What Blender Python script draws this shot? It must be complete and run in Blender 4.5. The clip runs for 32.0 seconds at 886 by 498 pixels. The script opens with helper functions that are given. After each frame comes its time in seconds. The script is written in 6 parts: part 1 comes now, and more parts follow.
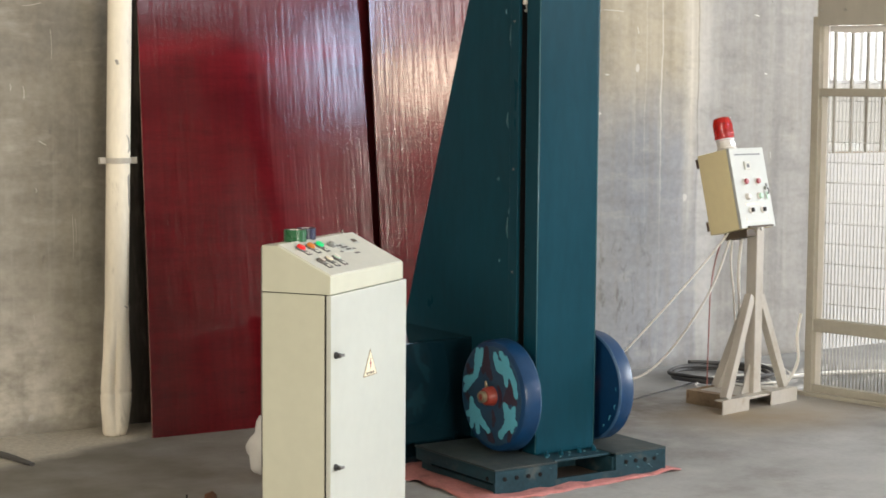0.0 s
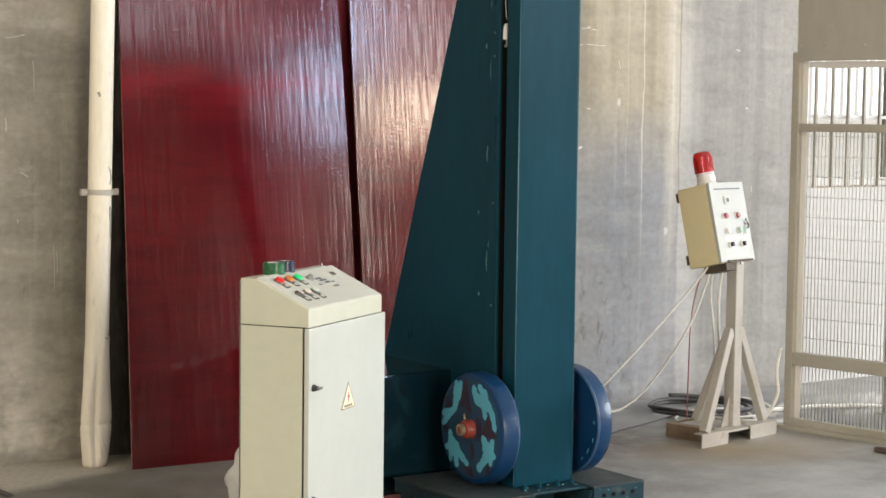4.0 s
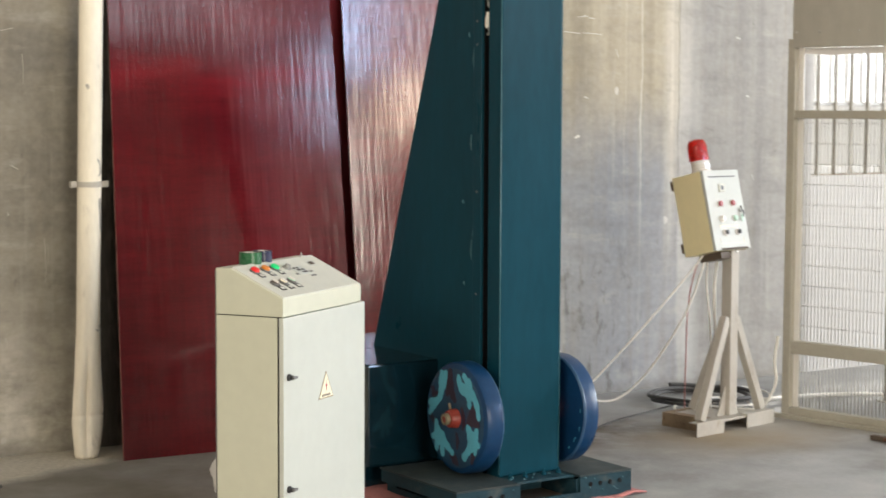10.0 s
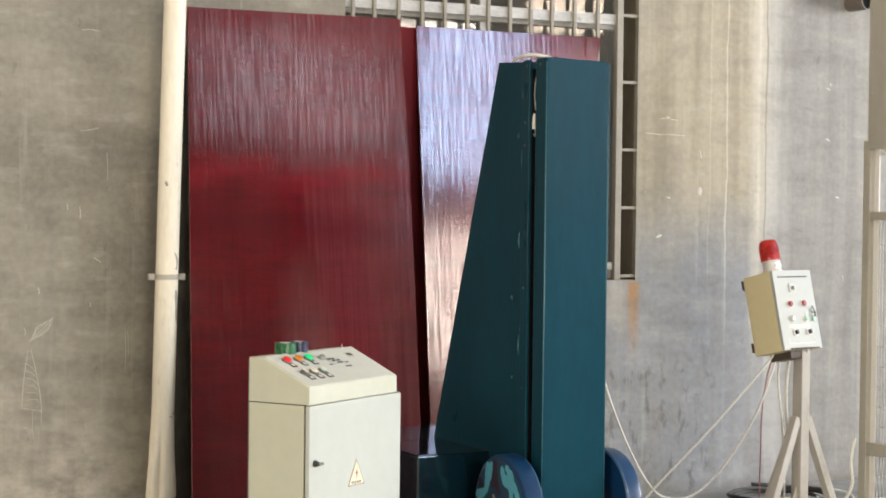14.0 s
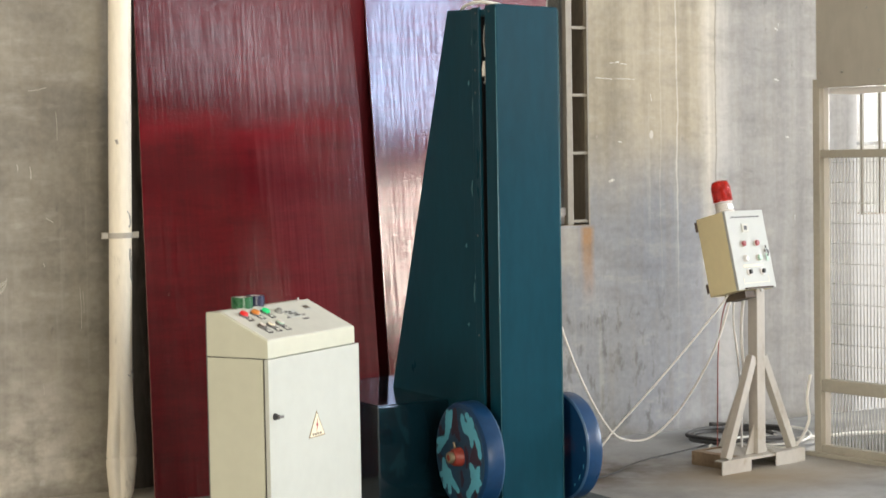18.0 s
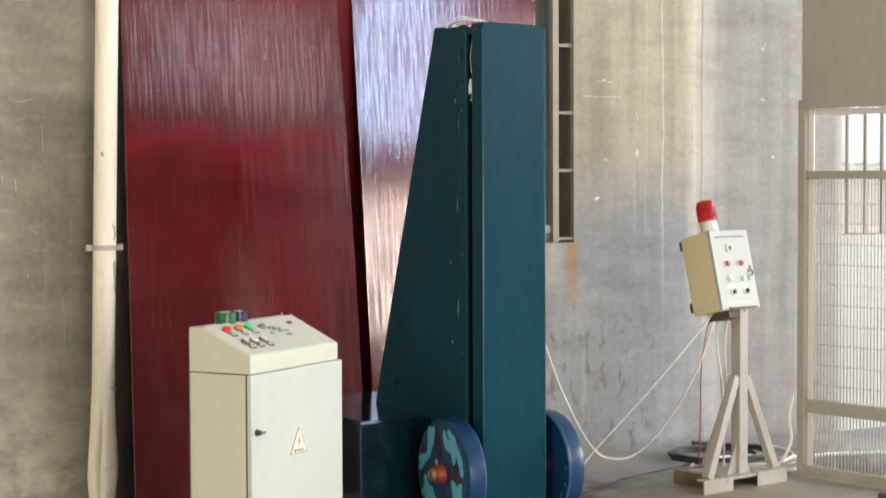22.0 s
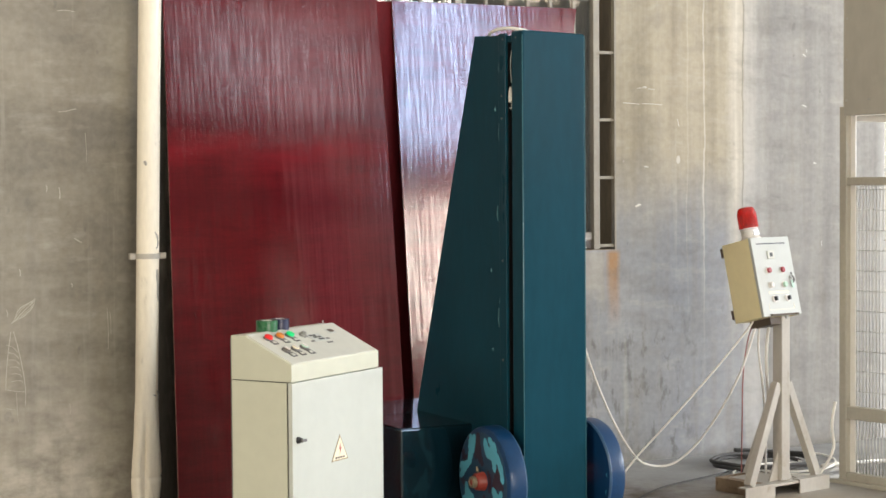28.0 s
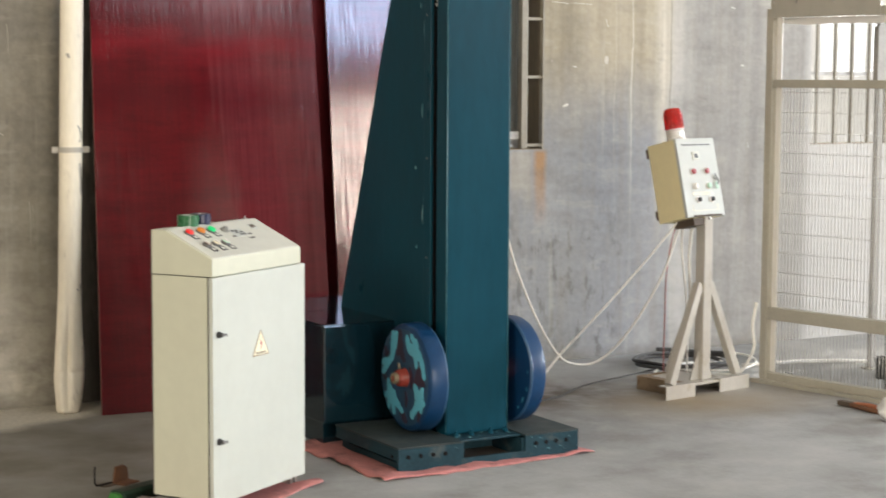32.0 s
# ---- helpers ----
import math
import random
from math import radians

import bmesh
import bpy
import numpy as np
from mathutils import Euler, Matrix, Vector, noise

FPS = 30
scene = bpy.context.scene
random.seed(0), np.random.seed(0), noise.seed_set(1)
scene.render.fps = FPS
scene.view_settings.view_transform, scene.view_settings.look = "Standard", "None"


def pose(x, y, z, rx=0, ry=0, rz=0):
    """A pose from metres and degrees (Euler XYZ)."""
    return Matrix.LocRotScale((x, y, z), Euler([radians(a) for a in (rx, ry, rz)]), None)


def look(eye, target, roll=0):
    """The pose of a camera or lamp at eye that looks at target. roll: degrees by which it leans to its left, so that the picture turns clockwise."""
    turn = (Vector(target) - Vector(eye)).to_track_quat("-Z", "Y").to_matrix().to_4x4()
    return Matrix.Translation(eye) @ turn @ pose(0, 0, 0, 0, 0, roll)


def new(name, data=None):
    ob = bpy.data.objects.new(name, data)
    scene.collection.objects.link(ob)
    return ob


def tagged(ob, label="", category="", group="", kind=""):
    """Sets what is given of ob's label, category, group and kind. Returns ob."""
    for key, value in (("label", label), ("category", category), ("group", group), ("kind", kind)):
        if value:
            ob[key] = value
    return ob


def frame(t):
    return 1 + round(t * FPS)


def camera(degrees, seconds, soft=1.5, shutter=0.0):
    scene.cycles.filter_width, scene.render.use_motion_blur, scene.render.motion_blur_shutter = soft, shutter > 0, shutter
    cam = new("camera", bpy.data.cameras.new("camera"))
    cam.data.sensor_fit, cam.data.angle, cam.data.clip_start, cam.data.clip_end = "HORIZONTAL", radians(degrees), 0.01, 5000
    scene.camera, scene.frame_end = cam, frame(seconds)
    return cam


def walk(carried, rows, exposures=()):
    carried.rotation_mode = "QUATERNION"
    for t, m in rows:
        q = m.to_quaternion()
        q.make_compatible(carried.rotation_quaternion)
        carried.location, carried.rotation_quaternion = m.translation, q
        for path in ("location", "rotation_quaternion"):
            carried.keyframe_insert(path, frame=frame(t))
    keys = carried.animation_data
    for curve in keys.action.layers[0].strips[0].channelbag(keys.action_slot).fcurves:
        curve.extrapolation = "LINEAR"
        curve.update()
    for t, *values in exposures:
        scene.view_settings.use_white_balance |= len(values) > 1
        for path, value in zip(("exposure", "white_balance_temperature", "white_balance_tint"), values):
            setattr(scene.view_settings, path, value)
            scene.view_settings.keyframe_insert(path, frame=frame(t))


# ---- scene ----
cam = camera(28.02, 32.0, soft=1.6, shutter=0.6)
# seconds, x, y, z, heading, pitch, roll
PATH = [
    (0.0, -0.096, -7.299, 1.524, -33.94, -5.28, 0.44),
    (0.5, -0.098, -7.294, 1.525, -34.62, -5.75, 0.32),
    (1.0, -0.090, -7.297, 1.529, -35.09, -6.16, 0.64),
    (1.5, -0.084, -7.299, 1.532, -34.90, -4.69, 1.54),
    (2.0, -0.093, -7.307, 1.536, -34.29, -2.95, 1.67),
    (2.5, -0.101, -7.313, 1.541, -34.29, -2.30, 1.36),
    (3.0, -0.095, -7.322, 1.543, -34.56, -3.21, 0.99),
    (3.5, -0.085, -7.331, 1.539, -34.53, -3.89, 0.73),
    (5.5, -0.089, -7.351, 1.534, -34.04, -4.83, 0.97),
    (6.0, -0.088, -7.359, 1.533, -34.97, -2.34, 0.45),
    (6.5, -0.094, -7.367, 1.520, -34.73, -1.57, 0.28),
    (7.0, -0.081, -7.372, 1.514, -33.48, -6.02, 0.01),
    (7.5, -0.072, -7.363, 1.514, -33.36, -8.18, 0.02),
    (8.0, -0.067, -7.356, 1.521, -34.54, -8.38, 0.15),
    (8.5, -0.065, -7.356, 1.526, -35.76, -6.70, 0.04),
    (9.0, -0.065, -7.361, 1.530, -36.37, -5.64, -0.21),
    (9.5, -0.056, -7.372, 1.534, -36.52, -5.10, -0.35),
    (10.0, 0.089, -7.442, 1.521, -33.17, -4.51, 0.25),
    (10.5, 0.202, -7.563, 1.524, -31.31, -4.13, 1.67),
    (11.0, 0.259, -7.668, 1.500, -28.56, -2.47, 1.82),
    (11.5, 0.322, -7.810, 1.505, -28.94, -2.68, 2.57),
    (12.0, 0.387, -7.861, 1.514, -30.04, -2.69, 2.37),
    (12.5, 0.448, -7.871, 1.509, -28.43, -1.82, 2.26),
    (13.0, 0.462, -7.878, 1.515, -26.75, -1.20, 1.47),
    (13.5, 0.460, -7.887, 1.522, -26.65, -0.87, 1.06),
    (14.0, 0.461, -7.892, 1.518, -27.11, -1.34, 0.67),
    (14.5, 0.462, -7.893, 1.518, -27.98, -2.10, 0.25),
    (16.5, 0.461, -7.900, 1.524, -28.37, -2.67, -0.90),
    (17.0, 0.460, -7.901, 1.520, -28.52, -2.37, -1.26),
    (17.5, 0.459, -7.901, 1.513, -28.61, -2.18, -1.17),
    (18.0, 0.458, -7.898, 1.510, -28.58, -2.91, -0.97),
    (18.5, 0.459, -7.896, 1.509, -28.44, -3.52, -0.67),
    (19.0, 0.459, -7.893, 1.512, -28.34, -4.09, -0.48),
    (19.5, 0.460, -7.894, 1.512, -28.32, -4.37, -0.51),
    (20.0, 0.459, -7.895, 1.512, -28.40, -4.09, -0.44),
    (20.5, 0.463, -7.897, 1.511, -28.51, -4.10, -0.40),
    (21.0, 0.463, -7.898, 1.515, -28.77, -4.66, -0.28),
    (21.5, 0.465, -7.900, 1.523, -28.97, -4.23, -0.42),
    (22.0, 0.462, -7.900, 1.529, -29.05, -2.52, -0.24),
    (22.5, 0.459, -7.903, 1.531, -29.09, -1.55, -0.24),
    (23.0, 0.461, -7.905, 1.531, -29.20, -0.81, -0.55),
    (23.5, 0.460, -7.906, 1.526, -29.32, -0.38, -0.78),
    (24.0, 0.459, -7.909, 1.521, -29.32, -0.95, -0.75),
    (24.5, 0.465, -7.906, 1.523, -29.28, -1.65, -0.60),
    (26.5, 0.453, -7.915, 1.528, -28.64, -1.77, -1.09),
    (27.0, 0.450, -7.917, 1.530, -28.11, -1.72, -0.63),
    (27.5, 0.457, -7.919, 1.536, -27.80, -2.07, -0.40),
    (28.0, 0.462, -7.928, 1.539, -27.64, -2.33, -0.43),
    (28.5, 0.461, -7.938, 1.539, -27.74, -2.65, -0.36),
    (29.0, 0.461, -7.946, 1.532, -27.98, -3.34, -0.26),
    (29.5, 0.464, -7.947, 1.521, -28.15, -5.84, -0.10),
    (30.0, 0.467, -7.938, 1.517, -28.14, -7.60, -0.22),
    (30.5, 0.472, -7.924, 1.526, -28.13, -6.56, -0.51),
    (31.0, 0.473, -7.931, 1.528, -28.32, -5.29, -0.26),
    (31.5, 0.481, -7.941, 1.530, -28.59, -5.13, -0.12),
    (32.0, 0.503, -7.952, 1.526, -29.72, -5.54, 0.33),
]
walk(cam, [(t, pose(x, y, z, 90 + pitch, 0, head) @ pose(0, 0, 0, 0, 0, roll)) for t, x, y, z, head, pitch, roll in PATH])

# ---- light ----
world = bpy.data.worlds.new("sky")
scene.world = world
world.use_nodes = True
wn = world.node_tree
sky = wn.nodes.new("ShaderNodeTexSky")
sky.sky_type = "NISHITA"
sky.sun_disc = False
sky.sun_elevation = radians(55)
sky.sun_rotation = radians(56)
wn.nodes["Background"].inputs[1].default_value = 0.12
wn.links.new(sky.outputs[0], wn.nodes["Background"].inputs[0])
sun = new("sun", bpy.data.lights.new("sun", "SUN"))
sun.data.energy, sun.data.angle, sun.data.color = 2.5, radians(0.5), (1.0, 0.94, 0.85)
sun.matrix_world = look((30, 20, 52), (0, 0, 0))


def window_light(name, eye, target, w, h, watts, colour):
    lamp = new(name, bpy.data.lights.new(name, "AREA"))
    lamp.data.shape, lamp.data.size, lamp.data.size_y = "RECTANGLE", w, h
    lamp.data.energy, lamp.data.color = watts, colour
    lamp.matrix_world = look(eye, target)
    return lamp


HALL = (-7.0, 16.0, -14.0, 0.0, 8.2)  # x0, x1, y0, y1, height
window_light("high_window_light", (12.0, -13.93, 6.1), (11.4, 0, 4.4), 1.7, 2.3, 430, (0.52, 0.68, 1.0))
# two added lamps stand in for pale and sunlit patches the board mirrors
window_light("pale_reflection_light", (14.15, -13.93, 5.95), (13.0, 0, 4.0), 2.0, 1.7, 60, (1.0, 0.84, 0.82))
window_light("sunlit_wall_light", (14.15, -13.93, 4.52), (13.0, 0, 3.0), 2.0, 0.92, 100, (1.0, 0.78, 0.58))
window_light("upper_window_light", (7.6, -13.93, 6.9), (7.4, 0, 5.0), 2.8, 1.5, 72, (0.95, 0.92, 0.97))
window_light("corner_window_light", (10.27, -13.93, 5.4), (9.8, 0, 4.2), 0.8, 1.5, 110, (0.60, 0.74, 1.0))
# added lamp stands in for a low sunlit patch the board mirrors
window_light("low_sunlit_patch_light", (11.6, -13.93, 3.15), (8.6, 0, 1.4), 1.2, 1.9, 240, (1.0, 0.83, 0.72))
# added fill lamp, out of view, for surfaces facing the front
window_light("front_fill_light", (2.45, -13.93, 2.0), (2.9, 0, 1.2), 4.0, 3.6, 720, (1.0, 0.91, 0.77))
window_light("side_window_light", (15.93, -6.0, 3.2), (0, -5.0, 1.2), 6.0, 3.2, 1420, (0.89, 0.93, 0.965))
# added fill lamp, out of view, for left-facing sides
window_light("left_fill_light", (-6.93, -8.0, 4.0), (3, -3, 1.0), 5.0, 2.4, 520, (1.0, 0.88, 0.70))
scene.view_settings.exposure = 0.0


# ---- materials ----
def nodes_of(name):
    m = bpy.data.materials.new(name)
    m.use_nodes = True
    return m, m.node_tree.nodes, m.node_tree.links, m.node_tree.nodes["Principled BSDF"]


def coords(n, l, scale=(1, 1, 1), kind="Object"):
    tc, mp = n.new("ShaderNodeTexCoord"), n.new("ShaderNodeMapping")
    mp.inputs["Scale"].default_value = scale
    l.new(tc.outputs[kind], mp.inputs[0])
    return mp.outputs[0]


def noise_of(n, l, vec, scale, detail=4.0, rough=0.55):
    t = n.new("ShaderNodeTexNoise")
    t.inputs["Scale"].default_value, t.inputs["Detail"].default_value, t.inputs["Roughness"].default_value = scale, detail, rough
    l.new(vec, t.inputs["Vector"])
    return t.outputs["Fac"]


def ramp_of(n, l, fac, stops):
    r = n.new("ShaderNodeValToRGB")
    while len(r.color_ramp.elements) < len(stops):
        r.color_ramp.elements.new(0.5)
    for e, (p, c) in zip(r.color_ramp.elements, stops):
        e.position, e.color = p, (*c, 1.0) if len(c) == 3 else c
    l.new(fac, r.inputs[0])
    return r.outputs[0]


def mixed(n, l, fac, a, b, kind="MIX"):
    x = n.new("ShaderNodeMix")
    x.data_type, x.blend_type = "RGBA", kind
    for socket, value in ((x.inputs[0], fac), (x.inputs[6], a), (x.inputs[7], b)):
        if isinstance(value, (int, float)):
            socket.default_value = value
        elif isinstance(value, tuple):
            socket.default_value = (*value, 1.0)
        else:
            l.new(value, socket)
    return x.outputs[2]


def calc(n, l, op, a, b=0.0, clamp=False):
    x = n.new("ShaderNodeMath")
    x.operation, x.use_clamp = op, clamp
    for socket, value in ((x.inputs[0], a), (x.inputs[1], b)):
        if isinstance(value, (int, float)):
            socket.default_value = value
        else:
            l.new(value, socket)
    return x.outputs[0]


def bumped(n, l, bsdf, height, strength, distance=0.01):
    b = n.new("ShaderNodeBump")
    b.inputs["Strength"].default_value, b.inputs["Distance"].default_value = strength, distance
    l.new(height, b.inputs["Height"])
    l.new(b.outputs[0], bsdf.inputs["Normal"])


def paint(name, c, rough=0.4, metal=0.0, vary=0.12, scale=5.0, dirt=None, dirt_at=0.62, bump=0.15, grain=140.0, coat=0.0, stretch=(1, 1, 1), spec=0.5):
    """Paint, plastic or metal: two scales of variation, dirt in patches, fine relief."""
    m, n, l, p = nodes_of(name)
    v = coords(n, l, stretch)
    big, fine = noise_of(n, l, v, scale, 5.0), noise_of(n, l, v, scale * 9, 3.0)
    lo, hi = tuple(x * (1 - vary) for x in c), tuple(min(1.0, x * (1 + vary)) for x in c)
    col = ramp_of(n, l, big, [(0.3, lo), (0.7, hi)])
    col = mixed(n, l, 0.35, col, ramp_of(n, l, fine, [(0.35, lo), (0.65, hi)]))
    if dirt:
        mask = ramp_of(n, l, noise_of(n, l, v, scale * 1.7, 8.0, 0.65), [(dirt_at, (0, 0, 0)), (dirt_at + 0.14, (1, 1, 1))])
        col = mixed(n, l, mask, col, dirt)
    l.new(col, p.inputs["Base Color"])
    r = ramp_of(n, l, big, [(0.3, (rough * 0.8,) * 3), (0.7, (min(1, rough * 1.25),) * 3)])
    l.new(r, p.inputs["Roughness"])
    p.inputs["Metallic"].default_value = metal
    p.inputs["Specular IOR Level"].default_value = spec
    p.inputs["Coat Weight"].default_value = coat
    p.inputs["Coat Roughness"].default_value = 0.12
    if bump:
        bumped(n, l, p, noise_of(n, l, v, grain, 3.0), bump, 0.002)
    return m


def wall_material():
    """Cement render: cloudy stains, trowel marks, drips and a bluish tone low on the bay beside the window."""
    m, n, l, p = nodes_of("cement_render")
    v = coords(n, l)
    vs = coords(n, l, (9, 9, 0.35))
    sep = n.new("ShaderNodeSeparateXYZ")
    l.new(v, sep.inputs[0])
    x, z = sep.outputs[0], sep.outputs[2]
    vm = coords(n, l, (1.6, 1.6, 0.7))
    cloud, blot, fine, streak = noise_of(n, l, v, 0.9, 5, 0.6), noise_of(n, l, vm, 2.6, 6, 0.6), noise_of(n, l, v, 30, 4), noise_of(n, l, vs, 1.0, 4)
    wob = calc(n, l, "MULTIPLY", calc(n, l, "SUBTRACT", noise_of(n, l, v, 3.2, 4), 0.5), 0.5)
    flat = noise_of(n, l, coords(n, l, (0.8, 0.8, 2.0)), 2.4, 7, 0.62)
    rough_z = noise_of(n, l, coords(n, l, (1.0, 1.0, 1.5)), 6.0, 6, 0.62)
    olive = ramp_of(n, l, cloud, [(0.34, (0.195, 0.176, 0.140)), (0.5, (0.308, 0.282, 0.228)), (0.66, (0.42, 0.386, 0.318))])
    olive = mixed(n, l, ramp_of(n, l, flat, [(0.48, (0, 0, 0)), (0.66, (0.62, 0.62, 0.62))]), olive, (0.145, 0.132, 0.108))
    warm = ramp_of(n, l, streak, [(0.28, (0.255, 0.22, 0.158)), (0.5, (0.375, 0.328, 0.238)), (0.75, (0.515, 0.452, 0.335))])
    warm = mixed(n, l, ramp_of(n, l, noise_of(n, l, coords(n, l, (34, 34, 0.5)), 1.0, 3), [(0.5, (0, 0, 0)), (0.75, (0.35, 0.35, 0.35))]), warm, (0.30, 0.275, 0.23))
    blue = ramp_of(n, l, cloud, [(0.3, (0.20, 0.215, 0.245)), (0.5, (0.295, 0.31, 0.34)), (0.72, (0.43, 0.435, 0.445))])
    grey = ramp_of(n, l, streak, [(0.3, (0.25, 0.24, 0.225)), (0.7, (0.40, 0.385, 0.36))])
    low_left = calc(n, l, "MULTIPLY", calc(n, l, "ADD", calc(n, l, "SUBTRACT", 0.60, z), calc(n, l, "MULTIPLY", wob, 1.4)), 2.2, True)
    olive = mixed(n, l, low_left, olive, ramp_of(n, l, rough_z, [(0.36, (0.34, 0.31, 0.255)), (0.5, (0.51, 0.475, 0.395)), (0.62, (0.65, 0.61, 0.52))]))
    # left of the drain pipe the plaster is olive grey, beside the window it is paler
    right = calc(n, l, "MULTIPLY", calc(n, l, "SUBTRACT", x, 4.6), 1.2, True)
    col = mixed(n, l, right, olive, warm)
    edge = calc(n, l, "ADD", calc(n, l, "SUBTRACT", 1.66, z), wob)
    low = calc(n, l, "MULTIPLY", calc(n, l, "MULTIPLY", edge, 2.2, True), right)
    col = mixed(n, l, calc(n, l, "MULTIPLY", low, 0.92), col, blue)
    # the upper part of the bays on this side is a duller grey
    crown = calc(n, l, "MULTIPLY", calc(n, l, "ADD", calc(n, l, "SUBTRACT", z, 2.05), wob), 1.6, True)
    crown = calc(n, l, "MULTIPLY", crown, calc(n, l, "MULTIPLY", calc(n, l, "SUBTRACT", 5.0, x), 2.0, True))
    col = mixed(n, l, calc(n, l, "MULTIPLY", crown, 0.5), col, (0.19, 0.175, 0.152))
    # repair patch below the window
    mend = calc(n, l, "MULTIPLY", calc(n, l, "MULTIPLY", calc(n, l, "SUBTRACT", 5.60, x), 30.0, True), calc(n, l, "MULTIPLY", calc(n, l, "SUBTRACT", z, calc(n, l, "ADD", 0.86, wob)), 9.0, True))
    mend = calc(n, l, "MULTIPLY", mend, calc(n, l, "MULTIPLY", calc(n, l, "SUBTRACT", 1.144, z), 60.0, True))
    mend = calc(n, l, "MULTIPLY", mend, calc(n, l, "MULTIPLY", calc(n, l, "SUBTRACT", x, 4.9), 4.0, True))
    col = mixed(n, l, calc(n, l, "MULTIPLY", mend, 0.75), col, (0.38, 0.35, 0.30))
    # past a ragged joint the next bay begins with a pale strip
    along = calc(n, l, "ADD", x, calc(n, l, "MULTIPLY", wob, 0.10))
    bay = calc(n, l, "MULTIPLY", calc(n, l, "SUBTRACT", along, 6.57), 9.0, True)
    pale = calc(n, l, "MULTIPLY", calc(n, l, "SUBTRACT", along, 6.482), 45.0, True)
    col = mixed(n, l, calc(n, l, "MULTIPLY", pale, 0.8), col, ramp_of(n, l, streak, [(0.3, (0.47, 0.455, 0.425)), (0.7, (0.60, 0.585, 0.55))]))
    col = mixed(n, l, bay, col, grey)
    for at, half, tone, much in ((6.115, 0.007, (0.60, 0.56, 0.47), 0.4), (6.225, 0.008, (0.68, 0.64, 0.56), 0.8), (6.44, 0.075, (0.70, 0.655, 0.56), 0.95), (6.487, 0.007, (0.16, 0.155, 0.14), 0.75), (6.60, 0.03, (0.36, 0.345, 0.325), 0.6)):
        gap = calc(n, l, "ABSOLUTE", calc(n, l, "SUBTRACT", along, at))
        line = calc(n, l, "MULTIPLY", calc(n, l, "SUBTRACT", 1.0, calc(n, l, "DIVIDE", gap, half), True), much)
        line = calc(n, l, "MULTIPLY", line, calc(n, l, "ADD", 0.45, blot, True))
        line = calc(n, l, "MULTIPLY", line, calc(n, l, "MULTIPLY", calc(n, l, "SUBTRACT", z, 0.55), 1.1, True))
        col = mixed(n, l, line, col, tone)
    # rust run below the window corner
    gap = calc(n, l, "ABSOLUTE", calc(n, l, "SUBTRACT", calc(n, l, "ADD", x, calc(n, l, "MULTIPLY", wob, 0.1)), 5.635))
    run = calc(n, l, "MULTIPLY", calc(n, l, "SUBTRACT", 1.0, calc(n, l, "DIVIDE", gap, 0.05), True), 1.6, True)
    run = calc(n, l, "MULTIPLY", run, calc(n, l, "MULTIPLY", calc(n, l, "MULTIPLY", calc(n, l, "SUBTRACT", z, 0.72), 3.0, True), calc(n, l, "MULTIPLY", calc(n, l, "SUBTRACT", 1.15, z), 40.0, True)))
    col = mixed(n, l, calc(n, l, "MULTIPLY", run, 0.95), col, (0.42, 0.20, 0.055))
    # damp streaks and dark dabs
    col = mixed(n, l, ramp_of(n, l, blot, [(0.52, (0, 0, 0)), (0.72, (0.38, 0.38, 0.38))]), col, (0.20, 0.185, 0.16))
    trowel = noise_of(n, l, coords(n, l, (2.2, 2.2, 7)), 1.3, 6, 0.6)
    col = mixed(n, l, ramp_of(n, l, trowel, [(0.50, (0, 0, 0)), (0.72, (0.4, 0.4, 0.4))]), col, (0.14, 0.13, 0.115))
    col = mixed(n, l, ramp_of(n, l, trowel, [(0.28, (0.45, 0.45, 0.45)), (0.44, (0, 0, 0))]), col, (0.52, 0.49, 0.43))
    col = mixed(n, l, ramp_of(n, l, streak, [(0.55, (0, 0, 0)), (0.75, (0.35, 0.35, 0.35))]), col, (0.20, 0.185, 0.16))
    dab_at = calc(n, l, "MULTIPLY", calc(n, l, "MULTIPLY", calc(n, l, "SUBTRACT", 1.0, z), 2.5, True), calc(n, l, "MULTIPLY", calc(n, l, "SUBTRACT", 6.35, x), 3.0, True))
    dab_at = calc(n, l, "MULTIPLY", dab_at, calc(n, l, "MULTIPLY", calc(n, l, "SUBTRACT", x, 4.9), 3.0, True))
    dabs = ramp_of(n, l, noise_of(n, l, coords(n, l, (1, 1, 0.45)), 13, 7, 0.68), [(0.53, (0, 0, 0)), (0.62, (0.85, 0.85, 0.85))])
    col = mixed(n, l, calc(n, l, "MULTIPLY", dabs, dab_at), col, (0.13, 0.13, 0.13))
    pits = ramp_of(n, l, noise_of(n, l, coords(n, l, (1, 1, 0.6)), 16, 2, 0.5), [(0.69, (0, 0, 0)), (0.735, (0.4, 0.4, 0.4))])
    where = ramp_of(n, l, noise_of(n, l, v, 1.7, 2), [(0.46, (0, 0, 0)), (0.60, (1, 1, 1))])
    col = mixed(n, l, calc(n, l, "MULTIPLY", pits, where), col, (0.09, 0.088, 0.085))
    slash = ramp_of(n, l, noise_of(n, l, coords(n, l, (3, 3, 9)), 2.0, 3, 0.5), [(0.68, (0, 0, 0)), (0.76, (0.22, 0.22, 0.22))])
    col = mixed(n, l, slash, col, (0.12, 0.115, 0.10))
    scratch = ramp_of(n, l, noise_of(n, l, coords(n, l, (70, 70, 5)), 1.0, 2, 0.4), [(0.745, (0, 0, 0)), (0.765, (0.8, 0.8, 0.8))])
